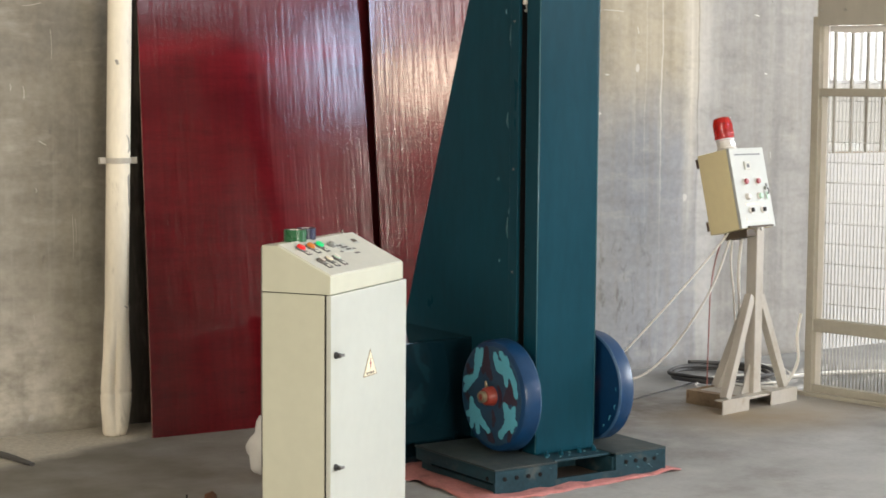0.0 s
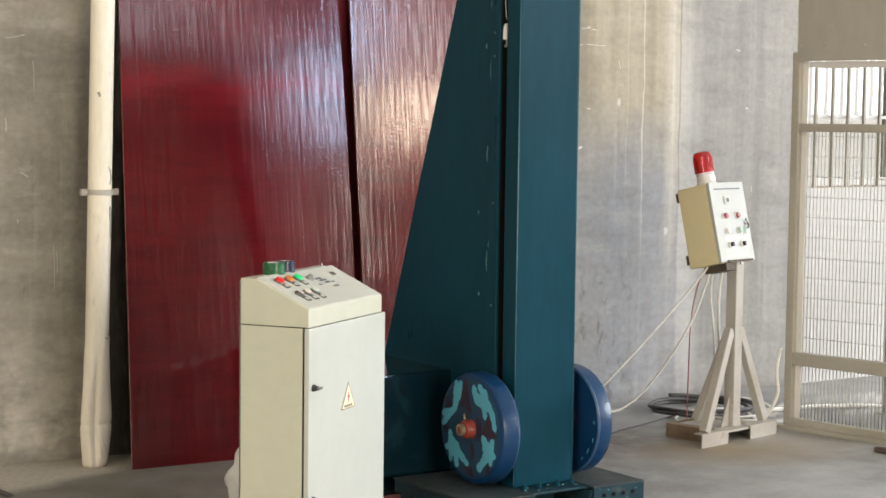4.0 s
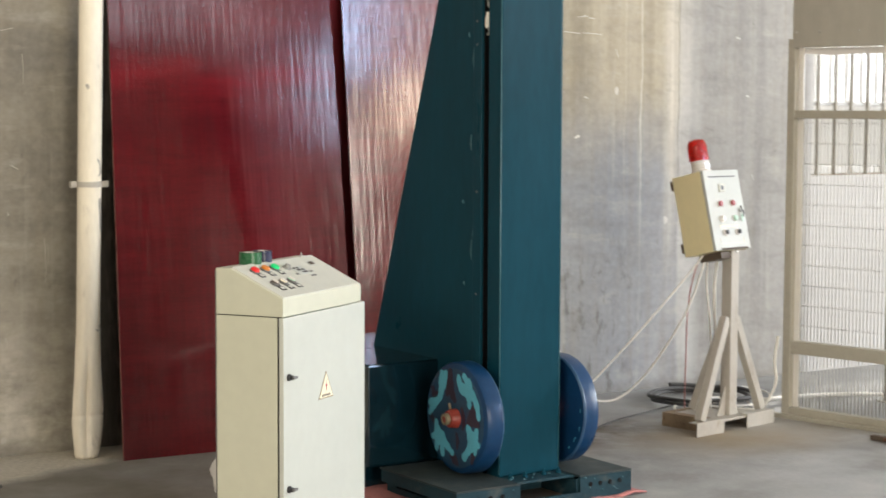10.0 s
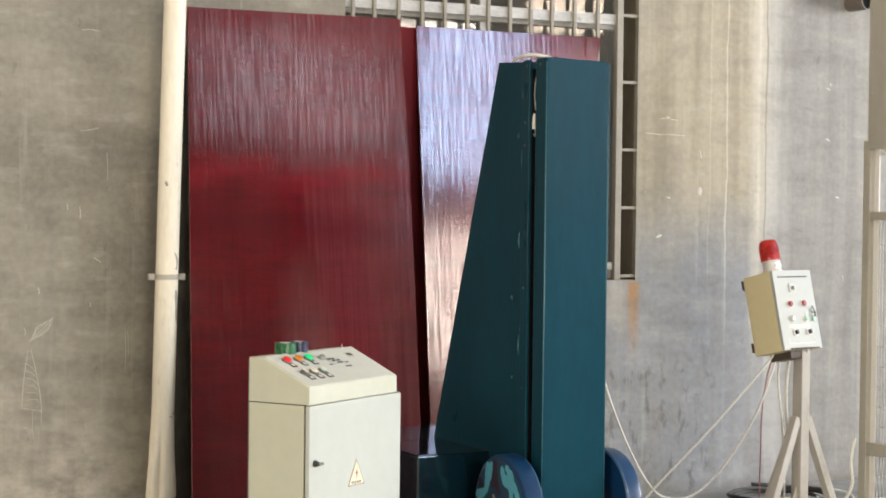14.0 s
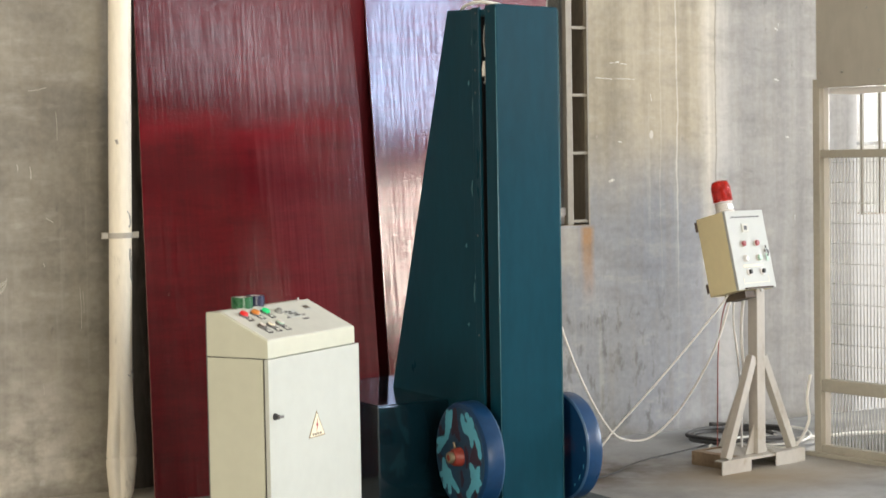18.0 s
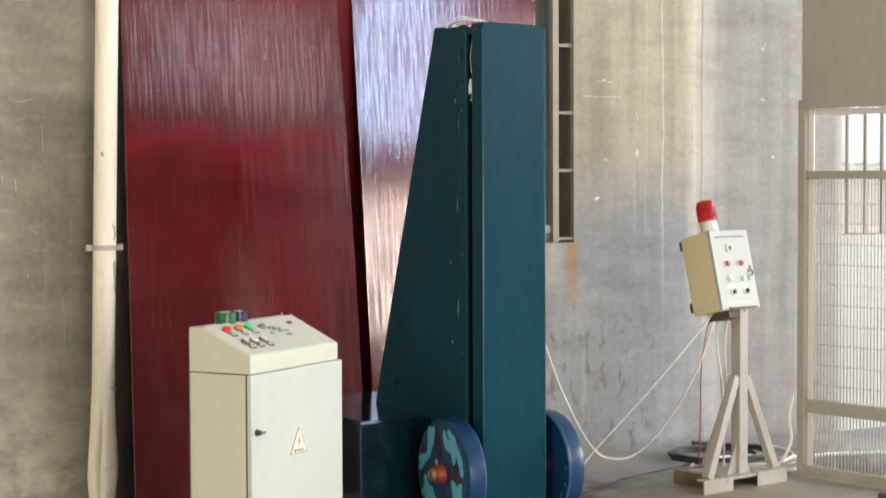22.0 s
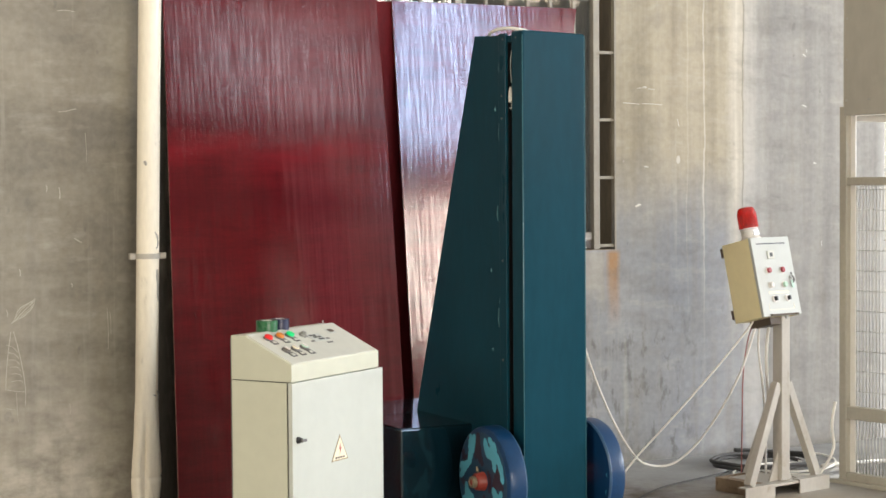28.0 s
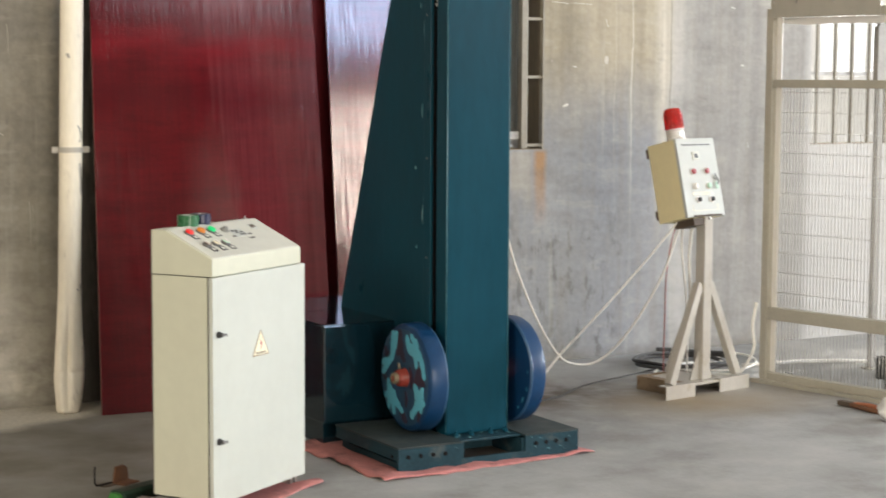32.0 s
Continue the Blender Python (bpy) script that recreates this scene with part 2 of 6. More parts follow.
    col = mixed(n, l, calc(n, l, "MULTIPLY", scratch, ramp_of(n, l, noise_of(n, l, v, 2.3, 1), [(0.55, (0, 0, 0)), (0.62, (1, 1, 1))])), col, (0.62, 0.60, 0.55))
    scuff = ramp_of(n, l, noise_of(n, l, coords(n, l, (5, 5, 3)), 1.7, 2, 0.4), [(0.735, (0, 0, 0)), (0.75, (0.7, 0.7, 0.7))])
    col = mixed(n, l, scuff, col, (0.66, 0.64, 0.6))
    foot = calc(n, l, "MULTIPLY", calc(n, l, "ADD", calc(n, l, "SUBTRACT", 0.07, z), calc(n, l, "MULTIPLY", wob, 0.35)), 12.0, True)
    col = mixed(n, l, calc(n, l, "MULTIPLY", foot, 0.7), col, (0.16, 0.145, 0.12))
    drip = noise_of(n, l, coords(n, l, (16, 16, 0.9)), 1.0, 5, 0.6)
    col = mixed(n, l, calc(n, l, "MULTIPLY", ramp_of(n, l, drip, [(0.50, (0, 0, 0)), (0.70, (0.34, 0.34, 0.34))]), calc(n, l, "ADD", 0.30, blot, True)), col, (0.25, 0.215, 0.16))
    col = mixed(n, l, ramp_of(n, l, drip, [(0.28, (0.28, 0.28, 0.28)), (0.42, (0, 0, 0))]), col, (0.53, 0.50, 0.43))
    # paler beyond the cage
    far_pale = calc(n, l, "MULTIPLY", calc(n, l, "SUBTRACT", x, 7.44), 14.0, True)
    col = mixed(n, l, far_pale, col, ramp_of(n, l, cloud, [(0.3, (0.50, 0.49, 0.47)), (0.7, (0.64, 0.63, 0.61))]))
    # soot behind the stub pipe
    sx, sz = calc(n, l, "DIVIDE", calc(n, l, "SUBTRACT", x, 6.82), 0.28), calc(n, l, "DIVIDE", calc(n, l, "SUBTRACT", z, 2.70), 0.10)
    soot = calc(n, l, "SUBTRACT", 1.0, calc(n, l, "SQRT", calc(n, l, "ADD", calc(n, l, "MULTIPLY", sx, sx), calc(n, l, "MULTIPLY", sz, sz))), True)
    col = mixed(n, l, calc(n, l, "MULTIPLY", soot, 0.9), col, (0.10, 0.095, 0.09))
    col = mixed(n, l, 0.12, col, ramp_of(n, l, fine, [(0.35, (0.2, 0.19, 0.17)), (0.65, (0.55, 0.53, 0.48))]))
    l.new(col, p.inputs["Base Color"])
    p.inputs["Roughness"].default_value = 0.85
    h = calc(n, l, "ADD", calc(n, l, "ADD", calc(n, l, "MULTIPLY", fine, 0.35), calc(n, l, "MULTIPLY", rough_z, 0.5)), blot)
    bumped(n, l, p, h, 0.3, 0.008)
    return m


def floor_material():
    m, n, l, p = nodes_of("worn_concrete_floor")
    v = coords(n, l)
    sep = n.new("ShaderNodeSeparateXYZ")
    l.new(v, sep.inputs[0])
    cloud, blot, fine = noise_of(n, l, v, 0.7, 5), noise_of(n, l, v, 2.0, 6, 0.6), noise_of(n, l, v, 45, 4)
    col = ramp_of(n, l, cloud, [(0.3, (0.245, 0.245, 0.238)), (0.5, (0.352, 0.354, 0.35)), (0.72, (0.455, 0.458, 0.455))])
    col = mixed(n, l, ramp_of(n, l, blot, [(0.52, (0, 0, 0)), (0.72, (0.6, 0.6, 0.6))]), col, (0.18, 0.165, 0.14))
    col = mixed(n, l, ramp_of(n, l, blot, [(0.28, (0.6, 0.6, 0.6)), (0.42, (0, 0, 0))]), col, (0.41, 0.405, 0.385))
    col = mixed(n, l, 0.14, col, ramp_of(n, l, fine, [(0.35, (0.16, 0.15, 0.13)), (0.65, (0.40, 0.38, 0.34))]))
    patchy = noise_of(n, l, v, 3.4, 7, 0.6)
    col = mixed(n, l, ramp_of(n, l, patchy, [(0.50, (0, 0, 0)), (0.66, (0.36, 0.36, 0.36))]), col, (0.21, 0.20, 0.185))
    col = mixed(n, l, ramp_of(n, l, patchy, [(0.32, (0.5, 0.5, 0.5)), (0.46, (0, 0, 0))]), col, (0.46, 0.45, 0.43))
    specks = ramp_of(n, l, noise_of(n, l, v, 34, 3, 0.5), [(0.69, (0, 0, 0)), (0.76, (0.5, 0.5, 0.5))])
    col = mixed(n, l, specks, col, (0.14, 0.13, 0.115))
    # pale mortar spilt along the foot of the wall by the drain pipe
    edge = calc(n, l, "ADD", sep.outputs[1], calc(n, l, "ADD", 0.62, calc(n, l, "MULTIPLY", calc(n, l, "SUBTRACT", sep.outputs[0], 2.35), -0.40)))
    # the floor is darker towards the left and the wall
    dark_left = calc(n, l, "MULTIPLY", calc(n, l, "ADD", calc(n, l, "MULTIPLY", edge, 0.24), 1.0), 1.2, True)
    dark_left = calc(n, l, "MULTIPLY", dark_left, calc(n, l, "MULTIPLY", calc(n, l, "SUBTRACT", 3.6, sep.outputs[0]), 1.5, True))
    col = mixed(n, l, calc(n, l, "MULTIPLY", dark_left, calc(n, l, "ADD", 0.26, blot)), col, (0.15, 0.135, 0.11))
    spill = calc(n, l, "MULTIPLY", calc(n, l, "ADD", edge, calc(n, l, "MULTIPLY", calc(n, l, "SUBTRACT", blot, 0.5), 0.35)), 10.0, True)
    spill = calc(n, l, "MULTIPLY", spill, calc(n, l, "MULTIPLY", calc(n, l, "SUBTRACT", 3.25, sep.outputs[0]), 5.0, True))
    col = mixed(n, l, calc(n, l, "MULTIPLY", spill, 0.95), col, ramp_of(n, l, fine, [(0.3, (0.40, 0.37, 0.31)), (0.7, (0.56, 0.52, 0.44))]))
    ex, ey = calc(n, l, "DIVIDE", calc(n, l, "SUBTRACT", sep.outputs[0], 5.0), 0.95), calc(n, l, "DIVIDE", calc(n, l, "ADD", sep.outputs[1], 0.85), 0.5)
    oil = calc(n, l, "SUBTRACT", 1.15, calc(n, l, "SQRT", calc(n, l, "ADD", calc(n, l, "MULTIPLY", ex, ex), calc(n, l, "MULTIPLY", ey, ey))), True)
    oil = calc(n, l, "MULTIPLY", oil, ramp_of(n, l, noise_of(n, l, v, 4.5, 7, 0.65), [(0.36, (0, 0, 0)), (0.58, (1, 1, 1))]))
    col = mixed(n, l, calc(n, l, "MULTIPLY", oil, 1.1, True), col, (0.12, 0.095, 0.07))
    wx, wy = calc(n, l, "DIVIDE", calc(n, l, "SUBTRACT", sep.outputs[0], 5.75), 0.75), calc(n, l, "DIVIDE", calc(n, l, "ADD", sep.outputs[1], 1.35), 0.5)
    tan = calc(n, l, "SUBTRACT", 1.0, calc(n, l, "SQRT", calc(n, l, "ADD", calc(n, l, "MULTIPLY", wx, wx), calc(n, l, "MULTIPLY", wy, wy))), True)
    col = mixed(n, l, calc(n, l, "MULTIPLY", calc(n, l, "MULTIPLY", tan, 1.3, True), calc(n, l, "ADD", 0.25, blot)), col, (0.36, 0.29, 0.195))
    # saw cut in the slab beside the control cabinet
    gap = calc(n, l, "ABSOLUTE", calc(n, l, "SUBTRACT", sep.outputs[0], 2.755))
    cut = calc(n, l, "MULTIPLY", calc(n, l, "LESS_THAN", gap, 0.004), calc(n, l, "LESS_THAN", sep.outputs[1], -2.3))
    col = mixed(n, l, calc(n, l, "MULTIPLY", cut, 0.75), col, (0.06, 0.055, 0.05))
    l.new(col, p.inputs["Base Color"])
    l.new(ramp_of(n, l, blot, [(0.3, (0.5, 0.5, 0.5)), (0.65, (0.78, 0.78, 0.78))]), p.inputs["Roughness"])
    bumped(n, l, p, calc(n, l, "ADD", calc(n, l, "MULTIPLY", fine, 0.3), blot), 0.25, 0.006)
    return m


def board_material(name, tint, hazed=False):
    """Glossy red film on a reeded board: short upright ribs crossed by fine threads, cloudy gloss; past a slanting edge
    a pale haze of reflected light is put into the colour.
    """
    m, n, l, p = nodes_of(name)
    v = coords(n, l)
    ribs = calc(n, l, "ADD", calc(n, l, "MULTIPLY", noise_of(n, l, coords(n, l, (52, 0, 0.9)), 1.0, 0.0), 0.75), calc(n, l, "MULTIPLY", noise_of(n, l, coords(n, l, (125, 0, 4)), 1.0, 1.0), 0.6))
    cross = noise_of(n, l, coords(n, l, (9, 0, 120)), 1.0, 3.0)
    weave = calc(n, l, "MULTIPLY", noise_of(n, l, coords(n, l, (210, 0, 30)), 1.0, 1.0), noise_of(n, l, coords(n, l, (30, 0, 210)), 1.0, 1.0))
    cloud = noise_of(n, l, v, 2.2, 6)
    lo, hi = tuple(c * 0.62 for c in tint), tuple(c * 1.25 for c in tint)
    col = ramp_of(n, l, cloud, [(0.3, lo), (0.7, hi)])
    col = mixed(n, l, 0.45, col, ramp_of(n, l, ribs, [(0.5, lo), (0.85, hi)]))
    smear = noise_of(n, l, coords(n, l, (2.5, 2.5, 15)), 1.0, 6.0, 0.65)
    col = mixed(n, l, 0.4, col, ramp_of(n, l, smear, [(0.38, tuple(c * 0.4 for c in tint)), (0.62, hi)]))
    col = mixed(n, l, 0.16, col, ramp_of(n, l, weave, [(0.15, tuple(c * 0.35 for c in tint)), (0.36, hi)]))
    col = mixed(n, l, 0.15, col, ramp_of(n, l, cross, [(0.35, lo), (0.65, hi)]))
    if hazed:
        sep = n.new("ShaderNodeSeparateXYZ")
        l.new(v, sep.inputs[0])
        # colour stands in for the haze reflected beyond the machine's slanting edge
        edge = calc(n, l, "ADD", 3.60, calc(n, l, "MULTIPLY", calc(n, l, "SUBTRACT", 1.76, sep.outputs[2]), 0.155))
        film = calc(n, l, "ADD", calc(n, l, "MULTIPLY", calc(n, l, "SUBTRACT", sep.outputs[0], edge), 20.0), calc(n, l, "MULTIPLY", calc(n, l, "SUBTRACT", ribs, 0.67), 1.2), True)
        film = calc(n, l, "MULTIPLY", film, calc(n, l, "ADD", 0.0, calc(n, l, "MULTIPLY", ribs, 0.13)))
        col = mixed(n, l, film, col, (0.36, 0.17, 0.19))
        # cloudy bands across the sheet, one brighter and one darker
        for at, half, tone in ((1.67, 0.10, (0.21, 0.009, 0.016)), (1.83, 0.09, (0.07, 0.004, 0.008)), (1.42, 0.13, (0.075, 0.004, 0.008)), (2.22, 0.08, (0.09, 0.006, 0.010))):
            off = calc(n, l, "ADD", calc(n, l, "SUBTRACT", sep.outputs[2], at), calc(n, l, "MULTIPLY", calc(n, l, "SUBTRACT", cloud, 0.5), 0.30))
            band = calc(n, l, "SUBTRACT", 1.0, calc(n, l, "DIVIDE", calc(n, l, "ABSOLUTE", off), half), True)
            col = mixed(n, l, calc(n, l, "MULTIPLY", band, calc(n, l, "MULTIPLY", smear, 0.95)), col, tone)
    l.new(col, p.inputs["Base Color"])
    l.new(ramp_of(n, l, cloud, [(0.3, (0.095, 0.095, 0.095)), (0.7, (0.14, 0.14, 0.14))]), p.inputs["Roughness"])
    # the film is worn on the crests of the ribs and threads
    worn = calc(n, l, "ADD", calc(n, l, "MULTIPLY", noise_of(n, l, coords(n, l, (85, 0, 4.0)), 1.0, 0.5), 0.58), calc(n, l, "MULTIPLY", noise_of(n, l, coords(n, l, (24, 0, 150)), 1.0, 1.0), 0.45))
    l.new(ramp_of(n, l, worn, [(0.38, (0.22, 0.22, 0.22)), (0.50, (0.5, 0.5, 0.5)), (0.62, (0.92, 0.92, 0.92))]), p.inputs["Specular IOR Level"])
    p.inputs["Coat Weight"].default_value, p.inputs["Coat Roughness"].default_value = 0.08, 0.06
    h = calc(n, l, "ADD", ribs, calc(n, l, "MULTIPLY", cross, 0.10))
    bumped(n, l, p, h, 0.10, 0.004)
    return m


def glass_material(name, tint, rough=0.03):
    m, n, l, p = nodes_of(name)
    p.inputs["Base Color"].default_value = (*tint, 1)
    p.inputs["Roughness"].default_value = rough
    p.inputs["Transmission Weight"].default_value = 1.0
    p.inputs["IOR"].default_value = 1.45
    return m


def glow_material(name, c, strength):
    m, n, l, p = nodes_of(name)
    v = coords(n, l)
    l.new(ramp_of(n, l, noise_of(n, l, v, 1.5, 3), [(0.3, tuple(x * 0.8 for x in c)), (0.7, c)]), p.inputs["Emission Color"])
    p.inputs["Emission Strength"].default_value = strength
    p.inputs["Base Color"].default_value = (*c, 1)
    return m


M_WALL, M_FLOOR = wall_material(), floor_material()
M_PLAIN = paint("hall_render", (0.42, 0.38, 0.32), 0.85, scale=1.5, vary=0.2, bump=0.3, grain=40)
M_DARKWALL = paint("dark_hall_render", (0.13, 0.115, 0.10), 0.85, scale=1.5, vary=0.2, bump=0.3, grain=40)
M_WARMWALL = paint("warm_hall_render", (0.25, 0.195, 0.155), 0.85, scale=1.2, vary=0.25, bump=0.3, grain=40)
M_CEIL = paint("ceiling_sheet", (0.5, 0.5, 0.48), 0.7, scale=1.0, vary=0.1)
M_BOARD = board_material("red_film_board", (0.112, 0.006, 0.010))
M_BOARD_HAZED = board_material("hazed_red_film_board", (0.112, 0.006, 0.010), True)
M_BOARD_DULL = paint("dull_red_board", (0.15, 0.010, 0.015), 0.6, scale=4, vary=0.25, spec=0.15, stretch=(4, 4, 1))
M_BOARD_EDGE = paint("board_edge", (0.30, 0.15, 0.13), 0.8, scale=30, vary=0.3, dirt=(0.10, 0.02, 0.022), dirt_at=0.5)
M_TEAL = paint("teal_machine_paint", (0.0048, 0.0460, 0.071), 0.32, scale=1.6, vary=0.16, dirt=(0.008, 0.058, 0.092), dirt_at=0.62, spec=0.11, bump=0.05, grain=16, coat=0.0, stretch=(2.2, 2.2, 0.6))
M_BASE_SIDE = paint("dusty_teal_base_paint", (0.012, 0.040, 0.055), 0.5, scale=7, vary=0.3, dirt=(0.06, 0.075, 0.075), dirt_at=0.56, spec=0.2)
M_DRIP_EDGE = paint("pale_weld_drip_and_edge_light", (0.05, 0.15, 0.18), 0.35, scale=30, vary=0.2)
M_GAP_SHADE = paint("dark_gap_shade", (0.085, 0.079, 0.071), 0.8, scale=2.0, vary=0.35, dirt=(0.20, 0.18, 0.15), dirt_at=0.52, spec=0.2, stretch=(3, 1, 0.6))
M_NAVY = paint("glossy_housing_paint", (0.0035, 0.017, 0.026), 0.07, scale=2.5, vary=0.2, bump=0.02, grain=9, coat=0.5, spec=0.5)
M_BASE_TOP = paint("dusty_plate", (0.026, 0.040, 0.042), 0.6, scale=6, vary=0.35, dirt=(0.075, 0.072, 0.060), dirt_at=0.54)
M_BLUE = paint("blue_disc_paint", (0.005, 0.038, 0.108), 0.34, scale=6, vary=0.2, dirt=(0.015, 0.070, 0.16), dirt_at=0.66, bump=0.12, grain=60, coat=0.04, spec=0.32)
M_FACE = paint("camouflage_ground_blue", (0.011, 0.050, 0.105), 0.4, scale=7, vary=0.25, bump=0.12)
M_CYAN = paint("camouflage_light_blue", (0.10, 0.40, 0.53), 0.5, scale=12, vary=0.12)
M_MAROON = paint("camouflage_dark_red", (0.030, 0.016, 0.034), 0.5, scale=12, vary=0.25)
M_RIM = paint("worn_rim_highlight", (0.028, 0.080, 0.165), 0.4, scale=20, vary=0.3)
M_HUB = paint("red_hub_paint", (0.24, 0.032, 0.02), 0.45, scale=25, vary=0.25, dirt=(0.12, 0.03, 0.02))
M_BRASS = paint("greasy_brass", (0.30, 0.25, 0.17), 0.4, metal=0.6, scale=40, vary=0.25)
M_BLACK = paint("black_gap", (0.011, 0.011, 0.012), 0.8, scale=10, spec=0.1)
M_CREAM = paint("cream_cabinet_paint", (0.575, 0.58, 0.465), 0.36, scale=2.0, vary=0.05, dirt=(0.52, 0.52, 0.39), dirt_at=0.68, bump=0.10, grain=120, coat=0.12)
# the cabinet's cream again, with the cool light on the door in its colour
M_CREAM_LIT = paint("cool_lit_cream_paint", (0.53, 0.553, 0.50), 0.36, scale=2.0, vary=0.05, dirt=(0.50, 0.515, 0.44), dirt_at=0.68, bump=0.10, grain=120, coat=0.12)
M_PANEL = paint("pale_control_panel", (0.60, 0.60, 0.53), 0.45, scale=3, vary=0.06, bump=0.1, grain=220)
M_BOXSIDE = paint("ivory_box_paint", (0.86, 0.76, 0.45), 0.45, scale=3, vary=0.05, bump=0.1, grain=220)
M_BOXFRONT = paint("white_box_front", (0.52, 0.54, 0.505), 0.45, scale=3, vary=0.04, bump=0.1, grain=220)
M_PLASTIC = paint("black_plastic", (0.018, 0.018, 0.02), 0.4, scale=30)
M_STEEL = paint("worn_steel", (0.42, 0.42, 0.40), 0.35, metal=0.85, scale=18, vary=0.2)
M_DARKSTEEL = paint("dull_dark_steel", (0.16, 0.155, 0.15), 0.45, metal=0.4, scale=25, vary=0.25)
M_STANDPAINT = paint("stand_grey_paint", (0.48, 0.45, 0.395), 0.38, scale=5, vary=0.10, dirt=(0.36, 0.305, 0.22), dirt_at=0.62, stretch=(1.2, 1.2, 0.7), bump=0.1)
M_BROWNRAIL = paint("brown_rail_paint", (0.30, 0.22, 0.14), 0.6, scale=9, vary=0.25, dirt=(0.18, 0.11, 0.06), dirt_at=0.55)
M_BROWN = paint("rusty_bracket", (0.10, 0.075, 0.055), 0.6, scale=20, vary=0.25)
M_STUB = paint("rusty_stub_pipe", (0.17, 0.14, 0.11), 0.6, scale=20, vary=0.25)
M_CAGE = paint("cage_beige_paint", (0.40, 0.375, 0.31), 0.5, scale=5, vary=0.1, dirt=(0.32, 0.295, 0.235), dirt_at=0.64)
M_SHEET = paint("cage_sheet_paint", (0.40, 0.38, 0.325), 0.45, scale=1.6, vary=0.12, dirt=(0.45, 0.43, 0.375), dirt_at=0.6, bump=0.3, grain=3.0, stretch=(1, 2, 0.5))
M_POSTGREY = paint("grey_post_paint", (0.30, 0.285, 0.26), 0.5, scale=8, vary=0.2)
M_WIRE = paint("galvanised_wire", (0.52, 0.51, 0.475), 0.5, metal=0.0, scale=30, vary=0.2)
M_PIPE = paint("grimy_white_pipe", (0.90, 0.835, 0.70), 0.42, scale=3.2, vary=0.09, dirt=(0.42, 0.37, 0.29), dirt_at=0.585, bump=0.3, grain=14, stretch=(2.5, 2.5, 0.6))
M_SMUDGE = paint("grey_smudge", (0.36, 0.34, 0.30), 0.6, scale=30, vary=0.25)
M_CHALK = paint("chalk", (0.50, 0.475, 0.41), 0.9, scale=60, vary=0.25)
M_SCUFF = paint("pale_scuff", (0.66, 0.64, 0.59), 0.9, scale=60, vary=0.2)
M_JAMB = paint("brown_jamb", (0.125, 0.10, 0.068), 0.7, scale=6, vary=0.35, stretch=(1, 1, 0.3))
M_SILL = paint("window_sill_brown", (0.26, 0.20, 0.13), 0.7, scale=9, vary=0.3)
M_MAT = paint("pink_cloth", (0.44, 0.175, 0.165), 0.9, scale=9, vary=0.3, dirt=(0.22, 0.10, 0.095), dirt_at=0.55, bump=0.5, grain=90)
M_WHITE = paint("white_plastic_film", (0.72, 0.71, 0.69), 0.45, scale=14, vary=0.08, bump=0.5, grain=22)
M_CABLE = paint("white_cable", (0.88, 0.86, 0.80), 0.5, scale=20, vary=0.08)
M_REDCABLE = paint("red_cable", (0.42, 0.15, 0.13), 0.5, scale=20)
M_HOSE = paint("black_hose", (0.07, 0.068, 0.066), 0.55, scale=12, vary=0.3, dirt=(0.11, 0.10, 0.09))
M_GRILLE = paint("window_grille_paint", (0.30, 0.275, 0.225), 0.5, scale=9, vary=0.15, dirt=(0.20, 0.155, 0.10))
M_RAIL = paint("silvery_rail_paint", (0.50, 0.495, 0.475), 0.4, scale=6, vary=0.25, dirt=(0.22, 0.20, 0.16), dirt_at=0.58, stretch=(1, 1, 3))
M_ALU = paint("aluminium_sash", (0.50, 0.49, 0.46), 0.4, metal=0.3, scale=8, vary=0.1)
M_GLASS = glass_material("window_glass", (0.55, 0.56, 0.55))
M_LENS_RED = paint("red_beacon_lens", (0.90, 0.045, 0.025), 0.08, scale=8, vary=0.15, bump=0, coat=0.8)
lens_bsdf = M_LENS_RED.node_tree.nodes["Principled BSDF"]
lens_bsdf.inputs["Transmission Weight"].default_value, lens_bsdf.inputs["IOR"].default_value = 0.72, 1.25
M_WHITEBASE = paint("beacon_white_base", (0.78, 0.75, 0.71), 0.4, scale=20, vary=0.04)


def lamp_material(name, c, strength):
    m = paint(name, c, 0.35, scale=20, vary=0.08, bump=0, coat=0.1, spec=0.3)
    p = m.node_tree.nodes["Principled BSDF"]
    p.inputs["Emission Color"].default_value = (*c, 1)
    p.inputs["Emission Strength"].default_value = strength
    return m


M_LAMP_RED = lamp_material("lit_red_lamp", (0.68, 0.02, 0.02), 0.18)
M_LAMP_ORANGE = lamp_material("lit_orange_lamp", (0.60, 0.20, 0.03), 0.08)
M_LAMP_GREEN = lamp_material("lit_green_lamp", (0.01, 0.55, 0.17), 0.3)
M_REDBTN = paint("red_button", (0.36, 0.04, 0.05), 0.4, scale=20)
M_GREENBTN = paint("pale_green_button", (0.45, 0.66, 0.52), 0.4, scale=20)
M_SIGNEDGE = paint("faded_sign_border", (0.30, 0.23, 0.13), 0.5, scale=30)
M_YELLOW = paint("warning_yellow", (0.86, 0.79, 0.58), 0.45, scale=20, vary=0.05)
M_GREENTAPE = paint("green_tape", (0.02, 0.115, 0.045), 0.3, scale=20)
M_BLUETAPE = paint("navy_tape", (0.018, 0.022, 0.06), 0.3, scale=20)
M_GREENBOX = paint("dark_green_case", (0.012, 0.035, 0.02), 0.5, scale=10)
M_LIME = paint("lime_end", (0.045, 0.19, 0.04), 0.5, scale=10)
M_RUSTBLOCK = paint("orange_brown_block", (0.17, 0.075, 0.035), 0.75, scale=14, vary=0.3)
